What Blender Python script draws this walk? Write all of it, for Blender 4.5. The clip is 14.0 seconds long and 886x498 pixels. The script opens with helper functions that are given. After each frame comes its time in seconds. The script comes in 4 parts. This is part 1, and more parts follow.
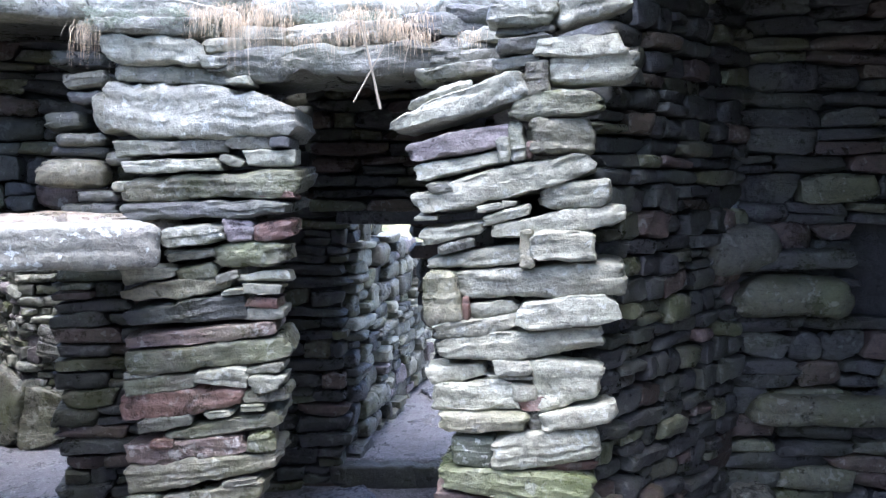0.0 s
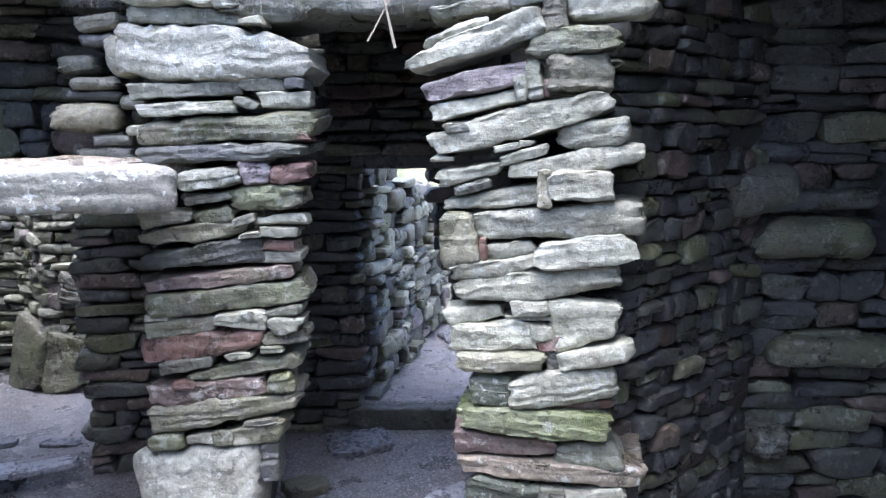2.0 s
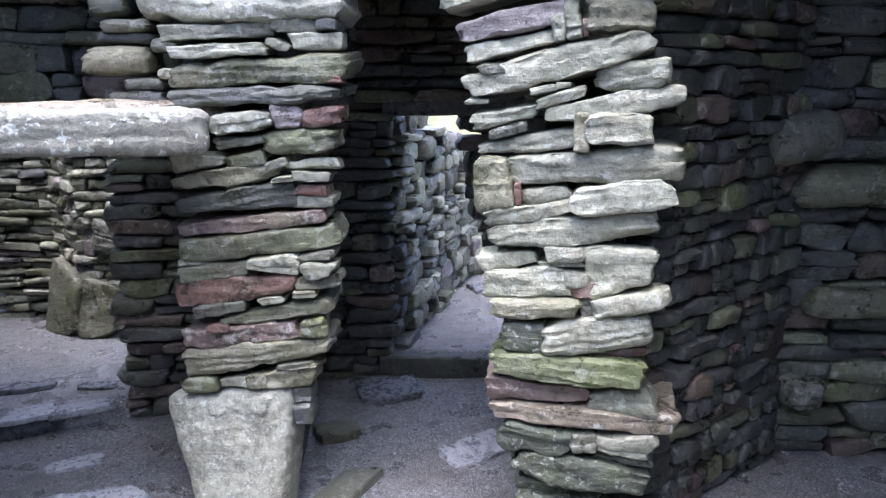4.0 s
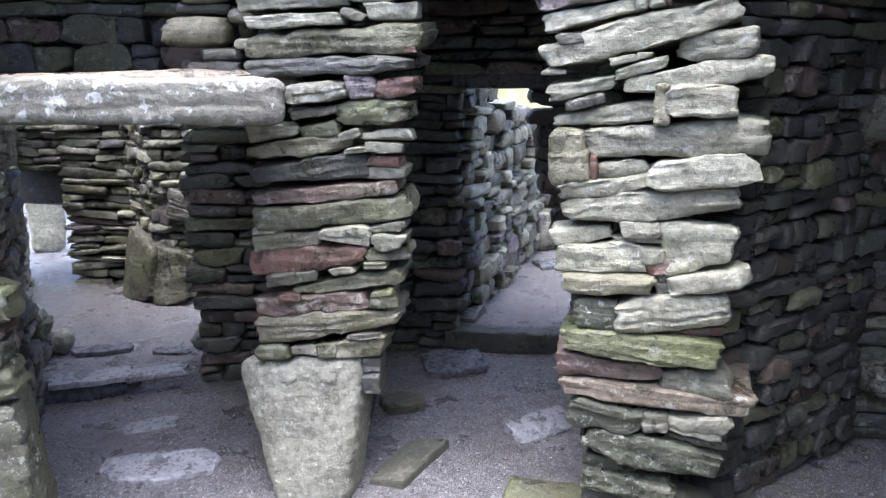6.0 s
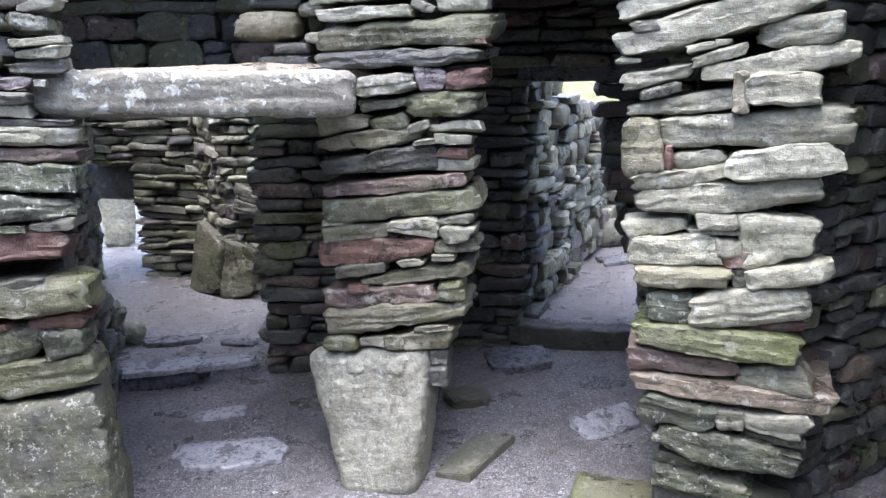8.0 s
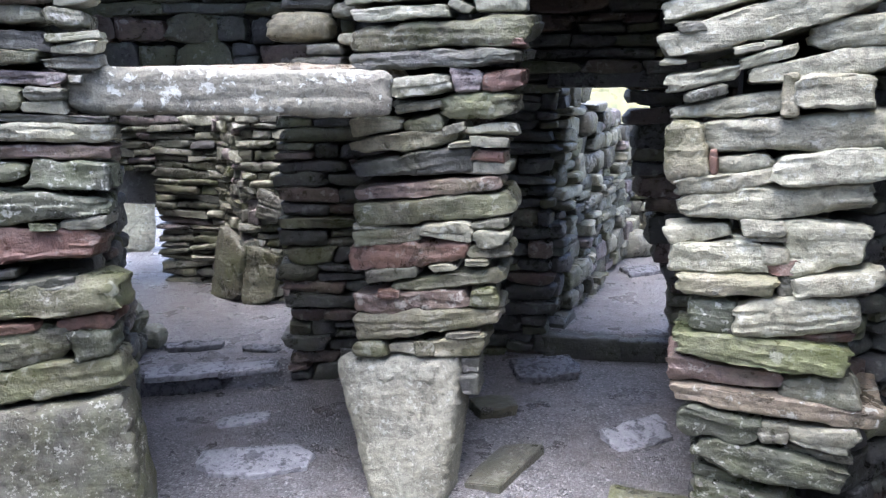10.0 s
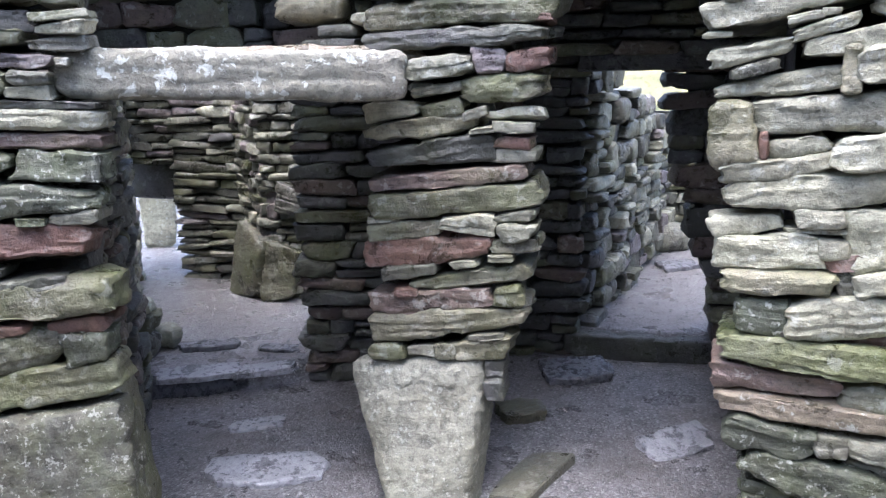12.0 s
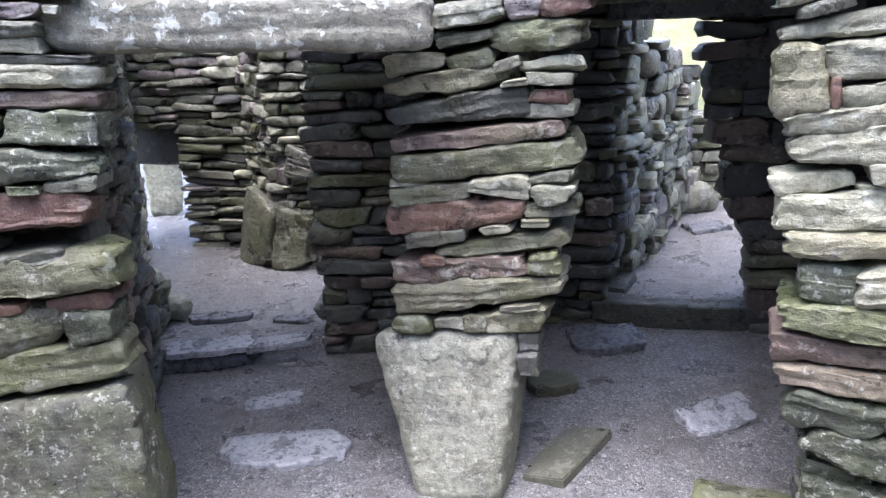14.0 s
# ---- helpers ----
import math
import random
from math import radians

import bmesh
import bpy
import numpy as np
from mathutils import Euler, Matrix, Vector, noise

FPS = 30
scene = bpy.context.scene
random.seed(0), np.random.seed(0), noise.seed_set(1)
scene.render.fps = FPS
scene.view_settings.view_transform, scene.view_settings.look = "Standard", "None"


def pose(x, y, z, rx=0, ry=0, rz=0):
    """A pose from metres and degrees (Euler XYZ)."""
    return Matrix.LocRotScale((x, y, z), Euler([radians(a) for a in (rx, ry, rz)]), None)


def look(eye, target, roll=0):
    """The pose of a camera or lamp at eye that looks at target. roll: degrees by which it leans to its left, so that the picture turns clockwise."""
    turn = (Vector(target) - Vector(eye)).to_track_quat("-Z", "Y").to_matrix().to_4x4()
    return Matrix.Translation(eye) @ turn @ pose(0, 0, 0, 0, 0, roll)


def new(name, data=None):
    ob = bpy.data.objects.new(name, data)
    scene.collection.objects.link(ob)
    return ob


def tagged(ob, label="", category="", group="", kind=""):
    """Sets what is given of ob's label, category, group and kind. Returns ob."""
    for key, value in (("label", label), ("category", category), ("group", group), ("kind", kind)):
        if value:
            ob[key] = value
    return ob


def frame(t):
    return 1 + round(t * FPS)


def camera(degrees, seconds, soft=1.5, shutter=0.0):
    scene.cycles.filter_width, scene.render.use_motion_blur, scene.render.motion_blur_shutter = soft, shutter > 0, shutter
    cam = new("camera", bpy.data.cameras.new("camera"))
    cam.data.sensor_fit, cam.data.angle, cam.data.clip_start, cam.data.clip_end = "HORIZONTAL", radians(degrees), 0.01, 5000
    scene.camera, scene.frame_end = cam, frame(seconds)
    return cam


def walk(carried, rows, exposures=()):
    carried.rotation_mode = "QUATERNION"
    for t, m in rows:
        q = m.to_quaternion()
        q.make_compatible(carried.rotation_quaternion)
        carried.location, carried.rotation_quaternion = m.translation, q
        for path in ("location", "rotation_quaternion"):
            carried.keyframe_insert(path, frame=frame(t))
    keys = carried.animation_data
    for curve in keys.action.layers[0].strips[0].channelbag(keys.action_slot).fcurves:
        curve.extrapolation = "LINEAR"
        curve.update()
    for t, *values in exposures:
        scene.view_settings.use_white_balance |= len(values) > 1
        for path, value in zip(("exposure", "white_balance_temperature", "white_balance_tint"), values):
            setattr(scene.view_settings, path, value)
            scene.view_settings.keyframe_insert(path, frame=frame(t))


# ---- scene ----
cam = camera(57.9, 14.0, soft=1.3)
PATH = [
    (0, (0.004, -0.003, 1.571), (0.002, 1.99, 1.408), 0.0),
    (0.5, (0.002, -0.005, 1.567), (-0.007, 1.985, 1.371), -0.2),
    (1, (0.003, -0.009, 1.563), (-0.016, 1.979, 1.347), -0.4),
    (1.5, (-0.002, -0.004, 1.554), (-0.026, 1.98, 1.302), -0.3),
    (2, (-0.004, 0.004, 1.546), (-0.042, 1.983, 1.257), -0.5),
    (2.5, (-0.003, 0.01, 1.541), (-0.053, 1.984, 1.219), -0.6),
    (3, (-0.008, 0.013, 1.53), (-0.07, 1.98, 1.178), -0.5),
    (5.5, (-0.052, 0.041, 1.499), (-0.264, 1.979, 1.054), -0.4),
    (6, (-0.061, 0.038, 1.496), (-0.316, 1.969, 1.041), -0.3),
    (6.5, (-0.076, 0.029, 1.493), (-0.37, 1.953, 1.033), -0.3),
    (7, (-0.093, 0.027, 1.488), (-0.423, 1.942, 1.018), -0.3),
    (7.5, (-0.103, 0.031, 1.48), (-0.473, 1.942, 1.019), -0.9),
    (8, (-0.108, 0.036, 1.472), (-0.497, 1.944, 1.016), -0.9),
    (10.5, (-0.216, 0.08, 1.427), (-0.639, 1.988, 1.004), -0.5),
    (11, (-0.231, 0.105, 1.418), (-0.673, 2.008, 0.992), -1.2),
    (11.5, (-0.22, 0.169, 1.412), (-0.699, 2.064, 0.987), -1.6),
    (12, (-0.204, 0.265, 1.397), (-0.695, 2.153, 0.957), -1.1),
    (12.5, (-0.2, 0.319, 1.388), (-0.771, 2.189, 0.966), -0.8),
    (13, (-0.222, 0.368, 1.378), (-0.807, 2.22, 0.903), -1.2),
    (13.5, (-0.265, 0.404, 1.369), (-0.8, 2.261, 0.857), -1.5),
    (14, (-0.316, 0.43, 1.359), (-0.819, 2.293, 0.832), -2.0),
]
walk(cam, [(t, look(eye, target, roll)) for t, eye, target, roll in PATH], exposures=[(0.0, 2.3, 5080, 18), (3.0, 2.2, 5200, 18), (6.5, 2.14, 5440, 17), (14.0, 2.18, 5470, 17)])

# ---- light: an overcast sky over roofless courts ----
world = bpy.data.worlds.new("sky")
scene.world = world
world.use_nodes = True
wn = world.node_tree
sky = wn.nodes.new("ShaderNodeTexSky")
sky.sky_type, sky.sun_disc = "NISHITA", False
sky.sun_elevation, sky.sun_rotation = radians(77), radians(193)
sky.air_density, sky.dust_density, sky.ozone_density = 1.0, 6.0, 0.6
wn.nodes["Background"].inputs["Strength"].default_value = 0.15
wn.links.new(sky.outputs["Color"], wn.nodes["Background"].inputs["Color"])
sun = new("sun", bpy.data.lights.new("sun", "SUN"))
sun.data.energy, sun.data.angle, sun.data.color = 0.9, radians(60), (1.0, 0.97, 0.93)
sun.matrix_world = look((-0.3, -1.3, 6.0), (0, 0, 0))

# ---- materials ----
def mix_rgb(nt, fac, a, b, mode="MIX"):
    m = nt.nodes.new("ShaderNodeMix")
    m.data_type, m.blend_type = "RGBA", mode
    for sock, v in ((0, fac), (6, a), (7, b)):
        if isinstance(v, bpy.types.NodeSocket):
            nt.links.new(v, m.inputs[sock])
        else:
            m.inputs[sock].default_value = v
    return m.outputs[2]


def ramp(nt, src, lo, hi):
    r = nt.nodes.new("ShaderNodeMapRange")
    r.clamp = True
    r.inputs["From Min"].default_value, r.inputs["From Max"].default_value = lo, hi
    nt.links.new(src, r.inputs["Value"])
    return r.outputs["Result"]


def noise_tex(nt, vec, scale, detail=4.0, rough=0.55, dist=0.0):
    n = nt.nodes.new("ShaderNodeTexNoise")
    n.inputs["Scale"].default_value, n.inputs["Detail"].default_value = scale, detail
    n.inputs["Roughness"].default_value, n.inputs["Distortion"].default_value = rough, dist
    nt.links.new(vec, n.inputs["Vector"])
    return n.outputs["Fac"]


def times(nt, a, k):
    m = nt.nodes.new("ShaderNodeMath")
    m.operation = "MULTIPLY"
    for i, v in enumerate((a, k)):
        if isinstance(v, bpy.types.NodeSocket):
            nt.links.new(v, m.inputs[i])
        else:
            m.inputs[i].default_value = v
    return m.outputs[0]


def plus(nt, a, b):
    m = nt.nodes.new("ShaderNodeMath")
    m.operation = "ADD"
    for i, v in enumerate((a, b)):
        if isinstance(v, bpy.types.NodeSocket):
            nt.links.new(v, m.inputs[i])
        else:
            m.inputs[i].default_value = v
    return m.outputs[0]


def bump(nt, height, strength, distance, before=None):
    b = nt.nodes.new("ShaderNodeBump")
    b.inputs["Strength"].default_value, b.inputs["Distance"].default_value = strength, distance
    nt.links.new(height, b.inputs["Height"])
    if before:
        nt.links.new(before, b.inputs["Normal"])
    return b.outputs["Normal"]


def lively(c, k=1.42):
    mean = sum(c) / 3
    return [max(0.01, (mean + (v - mean) * k) * g) for v, g in zip(c, (1.0, 1.01, 0.98))]


def stone_material(name, base, second, lichen=0.25, moss=0.3, rough=0.44, strata=0.95, spread=0.35, patch=1.0, damp=0.75, crown=0.0):
    """Weathered flagstone: two tones, bedding lines, pale lichen spots, green algae, damp gloss."""
    m = bpy.data.materials.new(name)
    m.use_nodes = True
    nt = m.node_tree
    bsdf = nt.nodes["Principled BSDF"]
    geo, info = nt.nodes.new("ShaderNodeNewGeometry"), nt.nodes.new("ShaderNodeObjectInfo")
    shift = nt.nodes.new("ShaderNodeVectorMath")
    shift.operation = "MULTIPLY_ADD"
    comb = nt.nodes.new("ShaderNodeCombineXYZ")
    for i in range(3):
        nt.links.new(info.outputs["Random"], comb.inputs[i])
    nt.links.new(comb.outputs[0], shift.inputs[0])
    shift.inputs[1].default_value = (7.3, 4.1, 5.7)
    nt.links.new(geo.outputs["Position"], shift.inputs[2])
    skew = nt.nodes.new("ShaderNodeVectorRotate")
    skew.rotation_type = "EULER_XYZ"
    skew.inputs["Rotation"].default_value = (0.61, 0.43, 0.77)
    nt.links.new(shift.outputs[0], skew.inputs["Vector"])
    pos = skew.outputs[0]
    flat = nt.nodes.new("ShaderNodeMapping")
    flat.inputs["Scale"].default_value = (3.0, 3.0, 34.0)
    flat.inputs["Rotation"].default_value = (0.05, 0.07, 0.5)
    nt.links.new(shift.outputs[0], flat.inputs["Vector"])
    big = noise_tex(nt, pos, 7.0, 3.0)
    mid = noise_tex(nt, pos, 38.0, 5.0, 0.65)
    fine = noise_tex(nt, pos, 190.0, 3.0, 0.7)
    beds = noise_tex(nt, flat.outputs[0], 1.6, 6.0, 0.7, 0.6)
    col = mix_rgb(nt, ramp(nt, big, 0.35, 0.68), (*lively(base), 1), (*lively(second), 1))
    crack = ramp(nt, beds, 0.46, 0.36)
    col = mix_rgb(nt, times(nt, crack, 0.34 * strata), col, (0.28, 0.27, 0.25, 1), "MULTIPLY")
    speck = plus(nt, times(nt, mid, 0.65), times(nt, fine, 0.35))
    col = mix_rgb(nt, times(nt, ramp(nt, speck, 0.50, 0.62), 0.55), col, (1.55, 1.55, 1.5, 1), "MULTIPLY")
    col = mix_rgb(nt, times(nt, ramp(nt, speck, 0.49, 0.38), 0.6), col, (0.34, 0.34, 0.33, 1), "MULTIPLY")
    # a crust that has flaked away in places, down to darker damp stone
    flake = ramp(nt, plus(nt, times(nt, noise_tex(nt, pos, 6.0, 8.0, 0.68, 0.3), 0.8), times(nt, beds, 0.2)), 0.545, 0.575)
    col = mix_rgb(nt, times(nt, flake, damp), col, (0.34, 0.335, 0.34, 1), "MULTIPLY")
    green = ramp(nt, noise_tex(nt, pos, 4.5, 5.0, 0.6), 0.43, 0.66)
    col = mix_rgb(nt, times(nt, green, moss), col, (0.145, 0.17, 0.05, 1))
    seed_of_spots = plus(nt, times(nt, noise_tex(nt, pos, 34.0 * patch, 4.0, 0.6, 0.4), 0.6), times(nt, noise_tex(nt, pos, 11.0 * patch, 2.0), 0.4))
    if crown:
        # lichen grows thickest along the rained-on upper edge
        local = nt.nodes.new("ShaderNodeTexCoord")
        height = nt.nodes.new("ShaderNodeSeparateXYZ")
        nt.links.new(local.outputs["Object"], height.inputs[0])
        seed_of_spots = plus(nt, seed_of_spots, times(nt, ramp(nt, height.outputs["Z"], -0.02, 0.07), crown))
    spots = ramp(nt, seed_of_spots, 0.565, 0.60)
    col = mix_rgb(nt, times(nt, spots, lichen), col, (0.62, 0.64, 0.56, 1))
    val = nt.nodes.new("ShaderNodeHueSaturation")
    tone = nt.nodes.new("ShaderNodeMapRange")
    tone.inputs["To Min"].default_value, tone.inputs["To Max"].default_value = 1 - spread, 1 + spread
    nt.links.new(info.outputs["Random"], tone.inputs["Value"])
    nt.links.new(tone.outputs[0], val.inputs["Value"])
    nt.links.new(col, val.inputs["Color"])
    nt.links.new(val.outputs[0], bsdf.inputs["Base Color"])
    wet = nt.nodes.new("ShaderNodeMapRange")
    wet.inputs["From Min"].default_value, wet.inputs["From Max"].default_value = 0.3, 0.7
    wet.inputs["To Min"].default_value, wet.inputs["To Max"].default_value = max(0.14, rough - 0.2), min(0.95, rough + 0.2)
    nt.links.new(mid, wet.inputs["Value"])
    gloss = plus(nt, wet.outputs[0], times(nt, flake, -0.3 * damp))
    nt.links.new(gloss, bsdf.inputs["Roughness"])
    n1 = bump(nt, beds, 0.42 * strata, 0.012)
    n2 = bump(nt, mid, 0.75, 0.014, n1)
    n3 = bump(nt, flake, 0.6, -0.004, n2)
    n4 = bump(nt, fine, 0.4, 0.004, n3)
    nt.links.new(n4, bsdf.inputs["Normal"])
    return m


STONE = {
    "p": stone_material("pale_flagstone", (0.365, 0.36, 0.30), (0.285, 0.275, 0.22), 0.35, 0.14, 0.55, spread=0.22, damp=0.4),
    "g": stone_material("grey_flagstone", (0.185, 0.183, 0.158), (0.142, 0.136, 0.112), 0.25, 0.25, spread=0.3),
    "b": stone_material("lichened_sandstone", (0.31, 0.305, 0.265), (0.24, 0.23, 0.19), 0.5, 0.15, strata=0.4, spread=0.1, damp=0.3),
    "m": stone_material("algae_flagstone", (0.138, 0.138, 0.105), (0.105, 0.098, 0.072), 0.2, 0.4, spread=0.3),
    # dark stones of the piers; also carries shade into the roofed walls
    "d": stone_material("dark_slate_and_shade", (0.085, 0.085, 0.082), (0.058, 0.056, 0.052), 0.1, 0.2, 0.5, spread=0.3),
    "r": stone_material("red_sandstone", (0.15, 0.095, 0.08), (0.115, 0.079, 0.068), 0.12, 0.12, strata=0.5, spread=0.2),
    "q": stone_material("brown_flagstone", (0.13, 0.102, 0.09), (0.095, 0.078, 0.069), 0.22, 0.2),
    "v": stone_material("purple_flagstone", (0.235, 0.21, 0.205), (0.18, 0.16, 0.155), 0.2, 0.1, spread=0.2),
    "o": stone_material("ochre_flagstone", (0.215, 0.203, 0.158), (0.168, 0.158, 0.122), 0.15, 0.25, spread=0.25),
    "e": stone_material("mossy_flagstone", (0.165, 0.168, 0.12), (0.135, 0.142, 0.085), 0.2, 0.7, spread=0.1),
    "k": stone_material("pink_pebbly_sandstone", (0.28, 0.24, 0.20), (0.21, 0.185, 0.148), 0.6, 0.15, spread=0.15),
}
# lichen-speckled green stone, darkened to stand for shade low on the piers
STONE["n"] = stone_material("shaded_speckled_flagstone", (0.105, 0.112, 0.088), (0.078, 0.080, 0.062), 0.45, 0.3, 0.45, spread=0.3, patch=1.9)
STONE["w"] = STONE["p"]
BOULDER = stone_material("crusted_boulder", (0.275, 0.272, 0.235), (0.225, 0.22, 0.185), 0.3, 0.08, 0.7, 0.4, 0.05, 2.5, 0.45)
LINTEL = stone_material("lichened_lintel", (0.25, 0.245, 0.208), (0.21, 0.197, 0.168), 0.8, 0.14, 0.65, 0.35, 0.05, 1.0, 0.3, 0.05)
ORTHOSTAT = stone_material("spotted_grey_slab", (0.112, 0.112, 0.097), (0.078, 0.076, 0.060), 0.36, 0.4, 0.55, 0.35, 0.05, 3.0, 0.5)
SLATE = stone_material("wet_slate", (0.125, 0.125, 0.135), (0.085, 0.085, 0.092), 0.05, 0.05, 0.24, 0.8, 0.1, damp=0.5)
# wet slabs: the pale bluish base stands for sky sheen on them
WET = stone_material("wet_slab_with_sheen", (0.34, 0.34, 0.355), (0.26, 0.26, 0.275), 0.1, 0.03, 0.34, 0.5, 0.1, damp=0.55)
# near-black backing: paints the shade seen in gaps between stones
CORE = stone_material("gap_shade_rubble", (0.05, 0.05, 0.05), (0.035, 0.034, 0.033), 0.0, 0.1, 0.9, 0.2, 0.1)


def ground_material():
    m = bpy.data.materials.new("damp_gravel")
    m.use_nodes = True
    nt = m.node_tree
    bsdf = nt.nodes["Principled BSDF"]
    geo = nt.nodes.new("ShaderNodeNewGeometry")
    pos = geo.outputs["Position"]
    wob = nt.nodes.new("ShaderNodeTexNoise")
    wob.inputs["Scale"].default_value = 60.0
    nt.links.new(pos, wob.inputs["Vector"])
    warp = nt.nodes.new("ShaderNodeVectorMath")
    warp.operation = "MULTIPLY_ADD"
    nt.links.new(wob.outputs["Color"], warp.inputs[0])
    warp.inputs[1].default_value = (0.012, 0.012, 0.012)
    nt.links.new(pos, warp.inputs[2])
    cells = nt.nodes.new("ShaderNodeTexVoronoi")
    cells.inputs["Scale"].default_value = 135.0
    nt.links.new(warp.outputs[0], cells.inputs["Vector"])
    crumbs = nt.nodes.new("ShaderNodeTexVoronoi")
    crumbs.inputs["Scale"].default_value = 340.0
    nt.links.new(warp.outputs[0], crumbs.inputs["Vector"])
    big, mid = noise_tex(nt, pos, 2.3, 5.0), noise_tex(nt, pos, 14.0, 5.0, 0.65)
    sep = nt.nodes.new("ShaderNodeSeparateColor")
    nt.links.new(cells.outputs["Color"], sep.inputs[0])
    col = mix_rgb(nt, sep.outputs[0], (0.08, 0.079, 0.078, 1), (0.255, 0.252, 0.25, 1))
    pale = ramp(nt, sep.outputs[1], 0.88, 0.94)
    col = mix_rgb(nt, times(nt, pale, 0.7), col, (0.50, 0.49, 0.48, 1))
    col = mix_rgb(nt, times(nt, ramp(nt, big, 0.40, 0.65), 0.55), col, (0.135, 0.119, 0.103, 1))
    col = mix_rgb(nt, times(nt, ramp(nt, mid, 0.52, 0.7), 0.5), col, (0.23, 0.226, 0.23, 1))
    col = mix_rgb(nt, times(nt, ramp(nt, mid, 0.48, 0.34), 0.6), col, (0.45, 0.44, 0.44, 1), "MULTIPLY")
    # turf away from the paved courts
    grass_n = noise_tex(nt, pos, 5.0, 6.0, 0.7)
    grass = mix_rgb(nt, ramp(nt, grass_n, 0.35, 0.65), (0.12, 0.135, 0.045, 1), (0.33, 0.29, 0.13, 1))
    sepz = nt.nodes.new("ShaderNodeSeparateXYZ")
    nt.links.new(pos, sepz.inputs[0])
    turf = ramp(nt, sepz.outputs["Z"], 0.32, 0.5)
    col = mix_rgb(nt, turf, col, grass)
    nt.links.new(col, bsdf.inputs["Base Color"])
    wet = ramp(nt, noise_tex(nt, pos, 5.5, 4.0), 0.3, 0.62)
    r = nt.nodes.new("ShaderNodeMapRange")
    r.inputs["To Min"].default_value, r.inputs["To Max"].default_value = 0.2, 0.5
    nt.links.new(wet, r.inputs["Value"])
    nt.links.new(r.outputs[0], bsdf.inputs["Roughness"])
    n1 = bump(nt, cells.outputs["Distance"], 0.8, -0.006)
    n2 = bump(nt, crumbs.outputs["Distance"], 0.6, -0.0025, n1)
    n3 = bump(nt, mid, 0.5, 0.015, n2)
    nt.links.new(n3, bsdf.inputs["Normal"])
    return m


def plant_material(name, a, b):
    m = bpy.data.materials.new(name)
    m.use_nodes = True
    nt = m.node_tree
    geo = nt.nodes.new("ShaderNodeNewGeometry")
    col = mix_rgb(nt, geo.outputs["Random Per Island"], (*a, 1), (*b, 1))
    nt.links.new(col, nt.nodes["Principled BSDF"].inputs["Base Color"])
    nt.nodes["Principled BSDF"].inputs["Roughness"].default_value = 0.8
    return m


GRAVEL = ground_material()
STRAW = plant_material("dry_straw", (0.44, 0.31, 0.17), (0.66, 0.57, 0.40))
MOSS = plant_material("grey_green_moss", (0.22, 0.26, 0.17), (0.40, 0.43, 0.33))
PEBBLE = plant_material("grit", (0.09, 0.09, 0.095), (0.30, 0.295, 0.29))
STALK = plant_material("dead_stalk", (0.30, 0.25, 0.17), (0.36, 0.31, 0.22))

# ---- shapes ----
def obj(name, bm, mat, parent=None, m=None, smooth=True):
    me = bpy.data.meshes.new(name)
    bm.to_mesh(me)
    bm.free()
    if smooth:
        me.polygons.foreach_set("use_smooth", [True] * len(me.polygons))
        me.set_sharp_from_angle(angle=radians(38))
    me.materials.append(mat)
    ob = new(name, me)
    ob.parent = parent
    if m is not None:
        ob.matrix_basis = m
    return ob


def smooth(v, a, b):
    s = max(0.0, min(1.0, (v - a) / (b - a)))
    return s * s * (3 - 2 * s)


def steps_of(half, r, n):
    inner = half - r
    mids = [inner * (2 * i / n - 1) for i in range(n + 1)]
    return [-half, -half + 0.3 * r, -inner - 0.05 * r] + mids[1:-1] + [inner + 0.05 * r, half - 0.3 * r, half]


